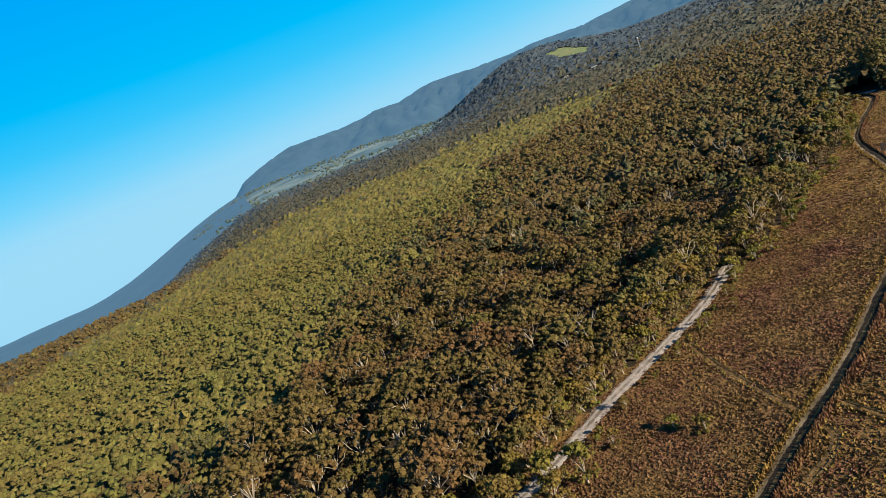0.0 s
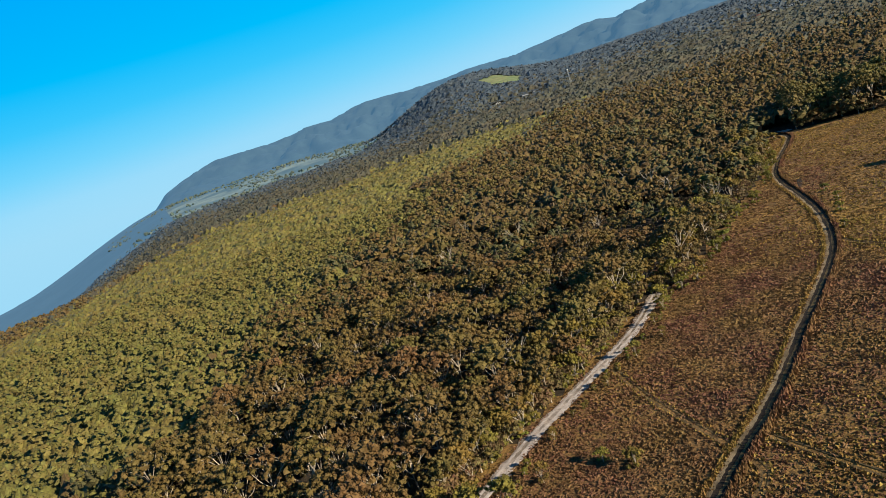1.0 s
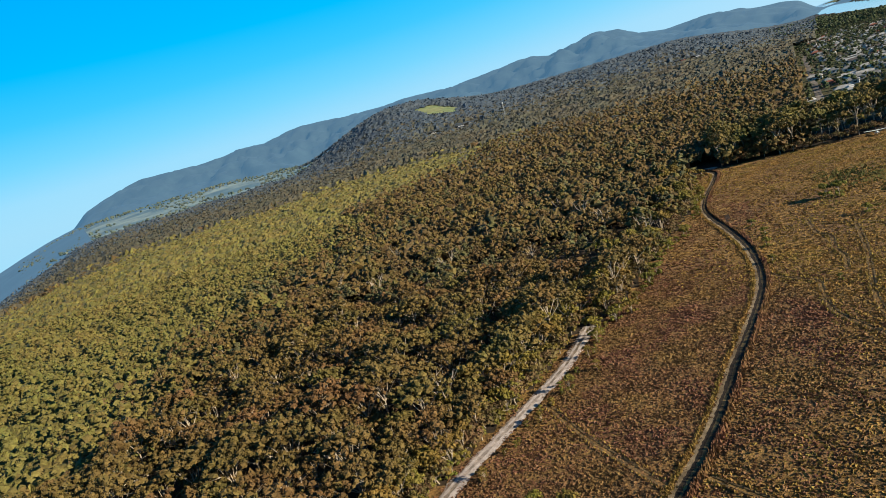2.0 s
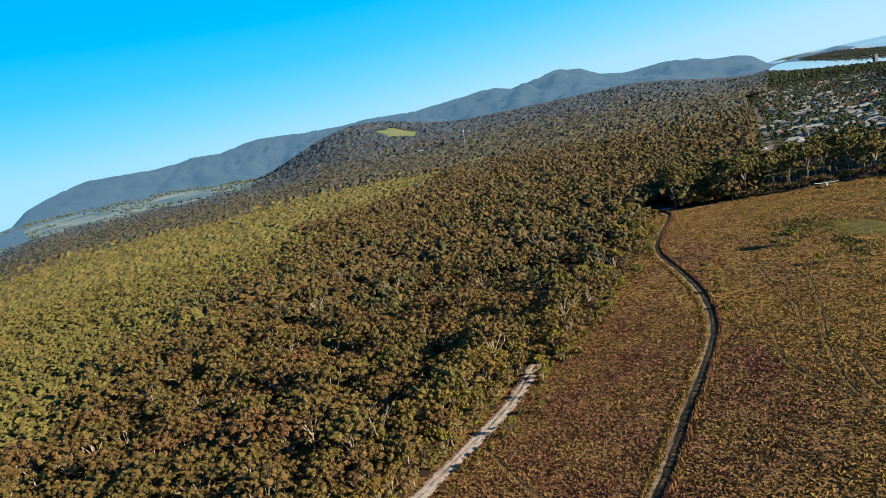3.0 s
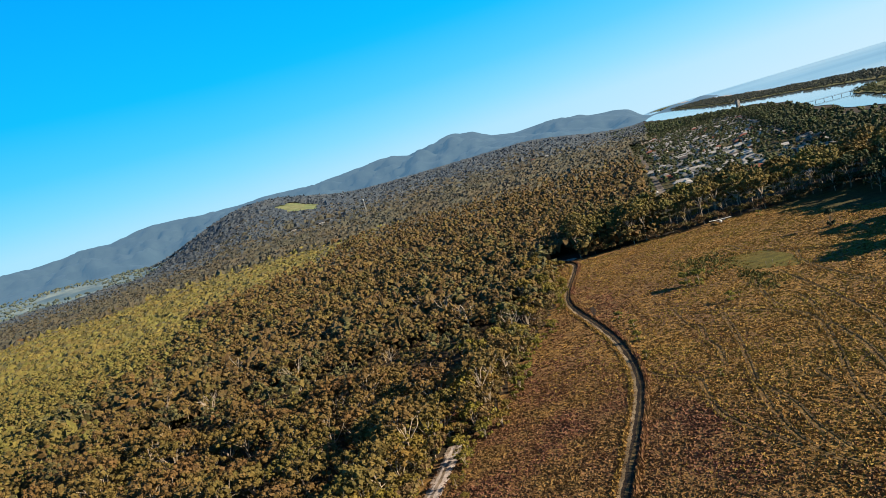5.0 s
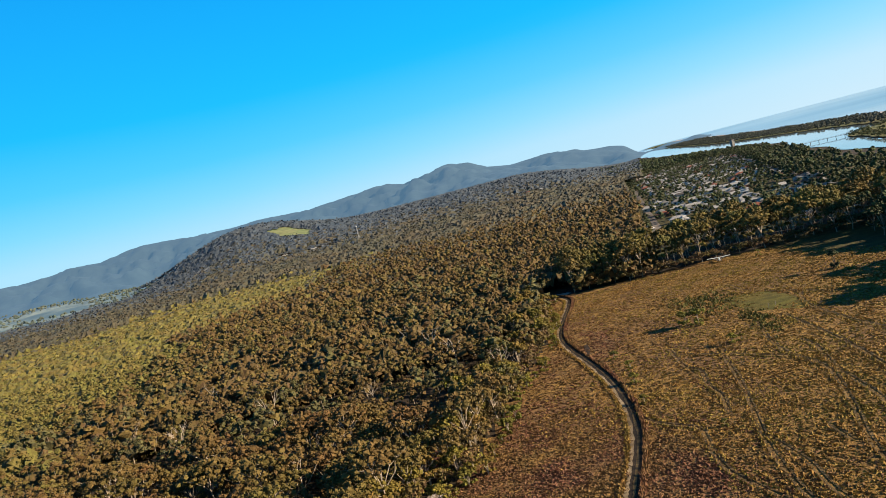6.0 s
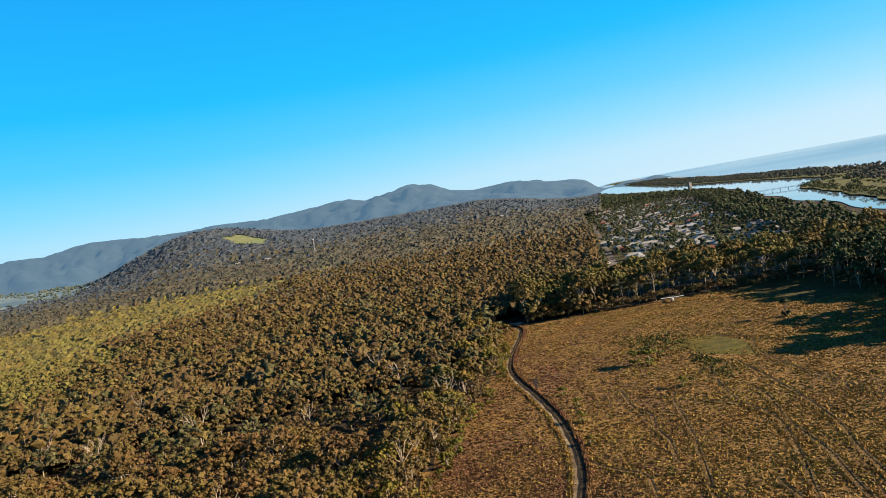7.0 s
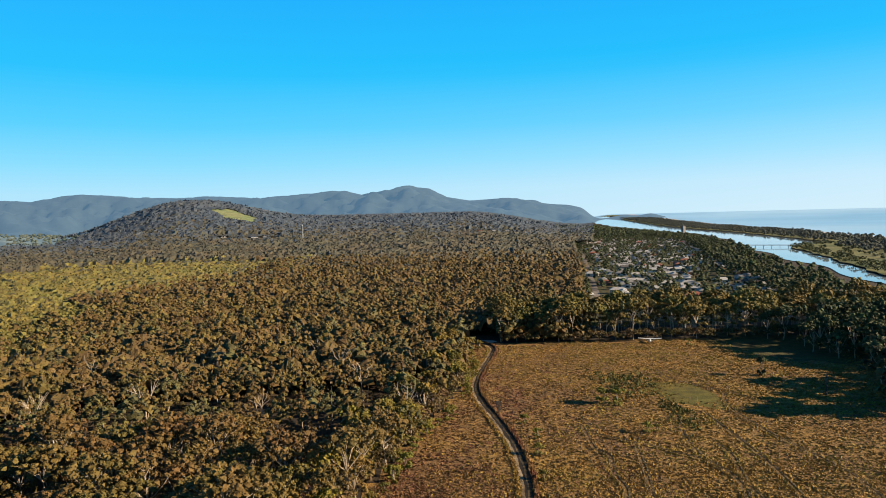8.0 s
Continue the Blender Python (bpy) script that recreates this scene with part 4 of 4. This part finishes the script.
def redder(x, y):
    return (x - 17 - 0.02 * y + 14 * np.sin(y * 0.05) + rng.normal(size=np.shape(x)) * 14 - 26 * (np.sin(x * 0.085 + 0.6) * np.sin(y * 0.06 + 1.1) > 0.35)) < 0


grass = np.concatenate([tussocks(16000, -70, 60, -80, 10, 0.3, 0.36, redder), tussocks(112000, -60, 70, 10, 160, 0.24, 0.36, redder), tussocks(34000, -30, 70, 160, 314, 0.25, 0.44, redder)])
tagged(new("dry_grass", tri_mesh("dry_grass", grass, GRASS)), "tussocks of red-brown dry grass in the field", "grass", kind="stuff")
yellower = lambda x, y: ~redder(x, y)
grass = np.concatenate([tussocks(100000, -40, 140, 20, 160, 0.24, 0.36, yellower), tussocks(64000, -20, 190, 160, 316, 0.25, 0.44, yellower)])
tagged(new("yellow_grass", tri_mesh("yellow_grass", grass, GRASS_GREEN)), "tussocks of yellowish green grass in the field", "grass", kind="stuff")
lush = []
for x, y, wide, deep, n in ((65, 236, 9, 13, 190), (69, 203, 4, 9, 100), (59, 246, 9, 10, 70), (68, 190, 4, 7, 50), (61, 222, 7, 6, 30)):
    for _ in range(n):
        u, w = rng.normal(size=2) * 0.5
        at = np.array([x + u * wide, y + w * deep, 0.02])
        for _ in range(3):
            ang = rng.uniform(0, math.tau)
            side = np.array([math.cos(ang), math.sin(ang), 0]) * 0.4
            off = np.array([rng.normal() * 0.3, rng.normal() * 0.3, 0])
            lush.append((at + off - side, at + off + side, at + off + (rng.normal() * 0.25, rng.normal() * 0.25, rng.uniform(0.5, 0.9))))
tagged(new("lush_grass", tri_mesh("lush_grass", np.array(lush), LUSH)), "tall dark green grass round the mown patch", "grass", kind="stuff")
verge, pale = [], []
for line in TRAILS.values():
    long = sum((wander(line, (i + 1) / 20) - wander(line, i / 20)).length for i in range(20))
    steps = int(long / 0.35)
    for i in range(steps):
        p, q = wander(line, i / steps), wander(line, min(1, (i + 1) / steps))
        w = (q - p).normalized()
        for sign in (-1, 1):
            if rng.uniform() < 0.2:
                continue
            c = np.array([p.x + sign * w.y * (1.0 + 0.25 * rng.normal()), p.y - sign * w.x * (1.0 + 0.25 * rng.normal()), 0.02])
            ang = rng.uniform(0, math.tau)
            side = np.array([math.cos(ang), math.sin(ang), 0]) * 0.3
            pale.append((c - side, c + side, c + (rng.normal() * 0.15, rng.normal() * 0.15, rng.uniform(0.4, 0.75))))
for i in range(len(ROAD_POINTS) - 1):
    p, q = ROAD_POINTS[i], ROAD_POINTS[i + 1]
    w = (q - p) / (np.linalg.norm(q - p) + 1e-9)
    for k in range(7):
        for sign, far_ in ((1, 1.3), (1, 1.5), (1, 1.8), (-1, 1.55), (-1, 1.8), (-1, 2.1)):
            c = p + (q - p) * (k + rng.uniform()) / 7 + sign * np.array([w[1], -w[0]]) * (far_ + abs(rng.normal()) * 0.3)
            high = rng.uniform(0.7, 1.25) if sign > 0 else rng.uniform(0.35, 0.7)
            ang = rng.uniform(0, math.tau)
            side = np.array([math.cos(ang), math.sin(ang), 0]) * 0.3
            base = np.array([c[0], c[1], 0.02])
            (verge if sign > 0 else pale).append((base - side, base + side, base + (rng.normal() * 0.2, rng.normal() * 0.2, high)))
tagged(new("verge_grass", tri_mesh("verge_grass", np.array(verge), GRASS)), "taller red-brown grass along the dark track", "grass", kind="stuff")
tagged(new("verge_grass", tri_mesh("verge_grass", np.array(pale), GRASS_GREEN)), "pale yellow grass along the track and the wheel ruts", "grass", kind="stuff")


# ---- river, peninsula, spit and sea ----
BANK_Y = np.array([380, 509, 697, 887, 1020, 1314, 1653, 2687, 4400], float)
BANK_X = np.array([300, 331, 379, 423, 462, 555, 632, 660, 830], float)
SHORE_Y = np.array([380, 480, 569, 842, 1000, 1030, 1060, 1089, 1180, 1388, 1800, 2629, 4400], float)
SHORE_X = np.array([331, 352, 370, 464, 512, 524, 548, 612, 650, 690, 755, 830, 1010], float)
BEACH_Y = np.array([380, 500, 800, 1183, 1708, 2513, 4400], float)
BEACH_X = np.array([520, 565, 655, 772, 890, 990, 1180], float)


def between(left, right, ys, lift, name, mat, label, category, cols=6, kind="structure"):
    """A sheet between two shorelines, given as functions of y."""
    verts, faces = [], []
    for y in ys:
        a, b = left(y), right(y)
        for k in range(cols + 1):
            x = a + (b - a) * k / cols
            verts.append((float(x), float(y), float(land(x, y)) + lift))
    for i in range(len(ys) - 1):
        for k in range(cols):
            c = i * (cols + 1) + k
            faces.append((c, c + 1, c + cols + 2, c + cols + 1))
    return tagged(new(name, mesh_of(name, verts, faces, mat, True)), label, category, kind=kind)


def bank_x(y):
    return np.interp(y, BANK_Y, BANK_X) + 6 * np.sin(y * 0.03)


def shore_x(y):
    return np.interp(y, SHORE_Y, SHORE_X) + 2.5 * np.sin(y * 0.05) + 1.5 * np.sin(y * 0.13)


def beach_x(y):
    return np.interp(y, BEACH_Y, BEACH_X) + 8 * np.sin(y * 0.012)


long_y = np.r_[np.arange(380, 1400, 8.0), np.geomspace(1400, 4400, 90)]
between(bank_x, lambda y: shore_x(y) + 1, long_y, 0.5, "river", WATER, "calm blue river winding beside the town", "river")
between(shore_x, beach_x, long_y, 1.6, "peninsula", MARSH, "low green grassy land between the river and the sea", "land")
between(beach_x, lambda y: beach_x(y) + 16 + 0.006 * y, long_y, 1.2, "beach", SAND, "pale strip of beach sand along the sea", "beach", 2)
between(lambda y: beach_x(y) + 8, lambda y: 4900 * math.sin(math.acos(min(1, y / 4950))) if y < 4900 else beach_x(y) + 9, np.linspace(380, 4400, 60), 0.6, "sea", SEA, "pale blue sea with painted haze reaching the horizon", "sea", 30)

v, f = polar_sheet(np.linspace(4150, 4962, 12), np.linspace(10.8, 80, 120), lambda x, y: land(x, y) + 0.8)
structure("sea", mesh_of("sea", v, f, SEA, True), "pale blue sea with painted haze along the horizon", "sea")


def on_spit(x, y):
    wide = beach_x(y) - shore_x(y)
    u = (x - shore_x(y)) / wide
    return (0.01 < u < 0.97 and y > 1130) or (0.35 < u < 0.97)


spit = [(x, y) for x, y in spread(4200, 340, 1420, 400, 3900, 9.0, lambda x, y: shore_x(y) < x < beach_x(y) and on_spit(x, y) and math.degrees(math.atan2(x, y)) < 37, 14)]
tagged(new("coastal_woods", woods("coastal_woods", spit, 7.0, 6.5, 3, 0.45, 3, 1.2, LEAF_COAST_HAZED, 0, 4)), "dark low woods with painted haze on the spit between river and sea", "forest", kind="stuff")
rushes = spread(700, 340, 800, 420, 1100, 7.0, lambda x, y: shore_x(y) < x < shore_x(y) + 26 or (shore_x(y) < x < beach_x(y) and not on_spit(x, y) and rng.uniform() < 0.12), 14)
leaves, _ = crowd(rushes, 5, 3.2, 2, 0.8, 16, 0.9)
tagged(new("mangroves", tri_mesh("mangroves", leaves, LEAF_TOWN)), "dark low mangroves fringing the green peninsula", "mangroves", kind="stuff")


# ---- town ----
def tree_bank(y):
    return 0.79 * bank_x(np.asarray(y, float) / 0.79)


def street_x(y):
    return 66 + (y - 312) * 0.185


def in_town(x, y):
    return street_x(y) + (4 if y < 1000 else -12) < x < tree_bank(y) - 4 and y > 354 and math.degrees(math.atan2(x, y)) < 36


def box(x0, x1, y0, y1, z0, z1):
    v = [(x, y, z) for z in (z0, z1) for x, y in ((x0, y0), (x1, y0), (x1, y1), (x0, y1))]
    f = [(0, 3, 2, 1), (4, 5, 6, 7), (0, 1, 5, 4), (1, 2, 6, 5), (2, 3, 7, 6), (3, 0, 4, 7)]
    return v, f


def house(long, deep, high, roof, wall, hip, label):
    """A single-storey house: walls, an overhanging hipped or gabled roof with thickness, windows and a door."""
    ob = tagged(new("house"), label, "house", "houses of the town")
    a, b = long / 2, deep / 2
    part("wall", mesh_of("wall", *box(-a, a, -b, b, -0.3, high), wall), ob)
    e, rise, t = 0.7, deep * 0.26, 0.16
    top = a - hip * b
    rim = [(-a - e, -b - e), (a + e, -b - e), (a + e, b + e), (-a - e, b + e)]
    v = [(x, y, high - 0.05 - t) for x, y in rim] + [(x, y, high - 0.05) for x, y in rim] + [(-top - e * (1 - hip), 0, high + rise), (top + e * (1 - hip), 0, high + rise)]
    f = [(3, 2, 1, 0), (0, 1, 5, 4), (1, 2, 6, 5), (2, 3, 7, 6), (3, 0, 4, 7), (4, 5, 9, 8), (5, 6, 9), (6, 7, 8, 9), (7, 4, 8)]
    part("roof", mesh_of("roof", v, f, roof), ob)
    for x, y, wide, along in ((-a * 0.55, -b, 1.8, 1), (a * 0.5, -b, 2.2, 1), (-a, 0, 1.6, 0), (a, 0.5, 1.6, 0)):
        d = 0.04 if (x < 0 and not along) or (along and y < 0) else -0.04
        w = wide / 2
        v, f = box(x - w, x + w, y - 0.05, y + 0.03, 0.95, 2.15) if along else box(x - 0.05, x + 0.05, y - w, y + w, 0.95, 2.15)
        pane = part("window", mesh_of("window", v, f, GLASS), ob)
        v, f = box(x - w - 0.1, x + w + 0.1, y - 0.12, y + 0.02, 0.87, 0.95) if along else box(x - 0.12, x + 0.12, y - w - 0.1, y + w + 0.1, 0.87, 0.95)
        part("sill", mesh_of("sill", v, f, WHITE), pane)
    v, f = box(-0.45, 0.45, -b - 0.05, -b + 0.03, 0.0, 2.05)
    part("door", mesh_of("door", v, f, WHITE), ob)
    return ob


house_kinds = []
for k, (long, deep, roof, wall, hip, label) in enumerate((
        (11.5, 7, 0, 0, 0.8, "single-storey house with a white metal roof"), (10, 7.5, 1, 2, 0.9, "single-storey house with a grey metal roof"),
        (12, 7.5, 2, 1, 0.9, "brick house with a red tiled roof"), (9, 6.5, 3, 0, 0.0, "small house with a dark gabled roof"),
        (13, 6.5, 0, 2, 0.0, "long weatherboard house with a bright metal roof"), (10.5, 8, 1, 1, 0.7, "brick house with a pale grey roof"))):
    ob = house(long, deep, 3.0, ROOFS[roof], WALLS[wall], hip, label)
    house_kinds.append(ob)
marked = [(101, 478), (166, 374), (215, 700), (193, 536), (151, 552), (107, 601), (112, 660), (140, 640), (178, 620), (230, 480), (205, 430), (262, 560), (128, 500), (84, 440)]
lots = marked + [(x, y) for x, y in spread(280, 70, 640, 362, 1400, 12.5, lambda x, y: in_town(x, y) and x > street_x(y) + 20 and x < tree_bank(y) - 40 and all((x - u) ** 2 + (y - w) ** 2 > 200 for u, w in marked), 60)]
for i, (x, y) in enumerate(lots):
    k = (0, 0, 4, 0, 1, 1, 2, 0, 4, 1, 3, 5, 0, 0)[i] if i < 14 else int(rng.choice([0, 0, 1, 1, 4, 4, 5, 2, 3]))
    at = pose(x, y, 0, 0, 0, -10 + float(rng.choice([0, 90])) + float(rng.normal() * 4))
    if house_kinds[k].location.length == 0:
        house_kinds[k].matrix_world = at
    else:
        copy_thing(house_kinds[k], at)
for k, (a, far) in zip((0, 4, 1, 2, 0, 4), FARMS):
    x, y = far * math.sin(radians(a)), far * math.cos(radians(a))
    copy_thing(house_kinds[k], pose(x, y, float(land(x, y)) + 0.2, 0, 0, -a + 4))
between(lambda y: street_x(y) + 2, lambda y: float(tree_bank(y)), np.arange(356, 1760, 14.0), 0.06, "lawn", SHADE_AND_LAWN_TURF, "dark green lawns and gardens between the houses", "lawn")
LOTS = np.array(lots)
town_trees = spread(1900, 66, 660, 356, 1900, 7.0, lambda x, y: in_town(x, y) and (x > street_x(y) + 15 or y > 1000 or (rng.uniform() < 0.35 and not street_x(y) + 7 < x < street_x(y) + 13)) and clear_of(LOTS, x, y, 7.5 + 0.001 * y) and noise.noise((x * 0.02, y * 0.012, 3.0)) > -0.3, 40)
tagged(new("town_trees", woods("town_trees", town_trees, 7.9, 4.1, 4, 0.43, 5, 0.7, LEAF_TOWN, 1, 4)), "dark green garden trees between the houses of the town", "trees", kind="stuff")
far_town = spread(1500, 100, 620, 1500, 2650, 12.0, lambda x, y: 0.165 * y < x < 0.86 * bank_x(y / 0.86), 40)
tagged(new("far_town_trees", woods("far_town_trees", far_town, 10, 6.0, 2, 0.65, 4, 1.4, LEAF_TOWN, 0, 5)), "dark trees between the town and the far river bend", "trees", kind="stuff")
bank_trees = spread(900, 150, 660, 352, 1700, 7.0, lambda x, y: tree_bank(y) - 52 < x < tree_bank(y) and math.degrees(math.atan2(x, y)) < 37, 30)
tagged(new("river_trees", woods("river_trees", bank_trees, 14, 5.4, 7, 0.36, 5, 0.8, LEAF_TOWN, 1, 4)), "tall dense dark trees lining the river bank", "trees", kind="stuff")
verts, faces = [], []
for i in range(29):
    y = 400 + i * 22
    for u in (0, 5):
        verts.append((street_x(y) + 9 + u, y, 0.12))
for i in range(28):
    faces.append((i * 2, i * 2 + 1, i * 2 + 3, i * 2 + 2))
structure("street", mesh_of("street", verts, faces, STREET), "pale straight street between the forest and the houses", "street")

# footbridge over the river
bridge = tagged(new("footbridge"), "long low pale footbridge crossing the river", "bridge")
a, b = Vector((528, 1012, 0.6)), Vector((455, 1050, 0.6))
bridge.matrix_world = Matrix.Translation(a) @ pose(0, 0, 0, 0, 0, math.degrees(math.atan2((b - a).y, (b - a).x)))
span = (b - a).length
part("deck", mesh_of("deck", *box(-4, span + 4, -1.3, 1.3, 2.6, 3.0), CONCRETE), bridge)
for side in (-1.25, 1.25):
    part("railing", mesh_of("railing", *box(-4, span + 4, side - 0.05, side + 0.05, 3.9, 4.05), WHITE), bridge)
for k in range(8):
    x = 2 + k * (span - 4) / 7
    part("pier", mesh_of("pier", *box(x - 0.35, x + 0.35, -1.1, 1.1, -1.0, 2.6), CONCRETE), bridge)

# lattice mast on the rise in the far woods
mast = tagged(new("radio_mast"), "slim pale lattice mast rising above the far woods", "mast")
mx, my = 1390 * math.sin(radians(-11.58)), 1390 * math.cos(radians(-11.58))
mast.matrix_world = pose(mx, my, float(land(mx, my)))
for k in range(3):
    ang = k * math.tau / 3
    foot, top = np.array([math.cos(ang) * 2.2, math.sin(ang) * 2.2, -1]), np.array([math.cos(ang) * 0.6, math.sin(ang) * 0.6, 38])
    part("leg", tri_mesh("leg", np.array(tube([foot, top], [0.24, 0.18], 5)), STEEL), mast)
    braces = []
    for j in range(9):
        u0, u1 = j / 9, (j + 1) / 9
        other = np.array([math.cos(ang + math.tau / 3), math.sin(ang + math.tau / 3), 0])
        p = foot + (top - foot) * u0
        q = other * (2.2 - 1.6 * u1) + np.array([0, 0, -1 + 39 * u1])
        braces += tube([p, q], [0.14, 0.14], 4)
    part("brace", tri_mesh("brace", np.array(braces), STEEL), mast)
part("antenna", mesh_of("antenna", *box(-1.0, 1.0, -1.0, 1.0, 35, 38), WHITE), mast)

# tower by the river
tower = tagged(new("tower_block"), "slim grey tower standing above the houses by the river", "tower")
tower.matrix_world = pose(590, 1670, 0, 0, 0, 20)
part("shaft", mesh_of("shaft", *box(-3.6, 3.6, -3.6, 3.6, -1, 21), ROOFS[1]), tower)
part("roof", mesh_of("roof", *box(-4.0, 4.0, -4.0, 4.0, 21, 22), ROOFS[3]), tower)
for k in range(6):
    for x in (-1.8, 1.8):
        part("window", mesh_of("window", *box(x - 0.8, x + 0.8, -3.66, -3.55, 2 + k * 3.2, 3.5 + k * 3.2), GLASS), tower)


# ---- light aircraft on the grass ----
plane = tagged(new("light_aircraft"), "small white high-wing aircraft with red trim on the grass", "aircraft")
plane.matrix_world = pose(93, 308, 0.1, 0, 0, 168)


def loft(sections, sides=12):
    """A smooth body through oval sections (y, half width, half height, centre z)."""
    rings = [[(w * math.cos(k * math.tau / sides), y, z + h * math.sin(k * math.tau / sides)) for k in range(sides)] for y, w, h, z in sections]
    verts = [p for r in rings for p in r]
    faces = [(i * sides + k, i * sides + (k + 1) % sides, (i + 1) * sides + (k + 1) % sides, (i + 1) * sides + k) for i in range(len(rings) - 1) for k in range(sides)]
    return verts, faces + [tuple(range(sides))[::-1], tuple(range(len(verts) - sides, len(verts)))]


def aerofoil(span, chord, thick, y, z, lift=0.0):
    verts, faces = [], []
    shape = ((0.5, 0), (0.35, 0.6), (0.1, 1.0), (-0.5, 0.1), (0.1, -0.35), (0.4, -0.3))
    for u in (-1, -0.6, 0, 0.6, 1):
        c = chord * (1 - 0.25 * abs(u) ** 3)
        verts += [(u * span / 2, y + a * c, z + b * thick + lift * abs(u)) for a, b in shape]
    for i in range(4):
        for k in range(6):
            faces.append((i * 6 + k, i * 6 + (k + 1) % 6, (i + 1) * 6 + (k + 1) % 6, (i + 1) * 6 + k))
    return verts, faces + [tuple(range(6))[::-1], tuple(range(24, 30))]


RED = ROOFS[2]
part("fuselage", mesh_of("fuselage", *loft([(2.4, 0.18, 0.2, 1.15), (2.0, 0.42, 0.45, 1.15), (1.0, 0.55, 0.7, 1.25), (-0.4, 0.52, 0.66, 1.3), (-2.2, 0.26, 0.34, 1.3), (-4.2, 0.08, 0.14, 1.4)]), WHITE, True), plane)
part("wing", mesh_of("wing", *aerofoil(10.2, 1.45, 0.16, 0.5, 2.02, 0.22), WHITE), plane)
part("tailplane", mesh_of("tailplane", *aerofoil(3.2, 0.9, 0.07, -3.9, 1.45), WHITE), plane)
v, f = box(-0.05, 0.05, -4.5, -3.4, 1.4, 2.7)
part("fin", mesh_of("fin", v, f, RED), plane, "red tail fin")
part("windscreen", mesh_of("windscreen", *loft([(1.1, 0.4, 0.2, 1.75), (0.6, 0.5, 0.3, 1.75), (0.2, 0.52, 0.3, 1.78)]), GLASS, True), plane)
part("belly_stripe", mesh_of("belly_stripe", *loft([(1.9, 0.4, 0.16, 0.86), (0.8, 0.5, 0.2, 0.72), (-0.8, 0.42, 0.16, 0.8), (-2.0, 0.24, 0.1, 1.02)]), RED, True), plane, "red belly stripe")
for x, y in ((-0.95, 0.3), (0.95, 0.3), (0, 1.9)):
    wheel = loft([(y - 0.28, 0.05, 0.15, 0.28), (y - 0.15, 0.09, 0.26, 0.28), (y + 0.15, 0.09, 0.26, 0.28), (y + 0.28, 0.05, 0.15, 0.28)], 10)
    strut = part("strut", tri_mesh("strut", np.array(tube([np.array([x, y, 0.3]), np.array([x * 0.4, y, 0.95])], [0.05, 0.05], 6)), STEEL), plane)
    part("wheel", mesh_of("wheel", [(px + x, py, pz) for px, py, pz in wheel[0]], wheel[1], ROOFS[3]), strut)
for x in (-1, 1):
    part("wing_strut", tri_mesh("wing_strut", np.array(tube([np.array([x * 0.45, 0.5, 0.9]), np.array([x * 2.6, 0.5, 2.05])], [0.05, 0.05], 6)), WHITE), plane)
propeller = mesh_of("propeller", *box(-0.9, 0.9, 2.42, 2.5, 1.08, 1.22), ROOFS[3])
part("propeller", propeller, plane)

# ---- stakes on the mown patch ----
for x, y, tall in ((76.2, 211.5, 1.5), (78.3, 211.0, 1.7)):
    stake = tube([np.array([0, 0, -0.2]), np.array([0.04, 0, tall * 0.6]), np.array([0.12, 0.03, tall])], [0.07, 0.065, 0.05], 6)
    tagged(new("stake", tri_mesh("stake", np.array(stake), PALE_WOOD)), "short grey wooden stake in the mown grass", "stake", "stakes on the mown patch").location = (x, y, 0)
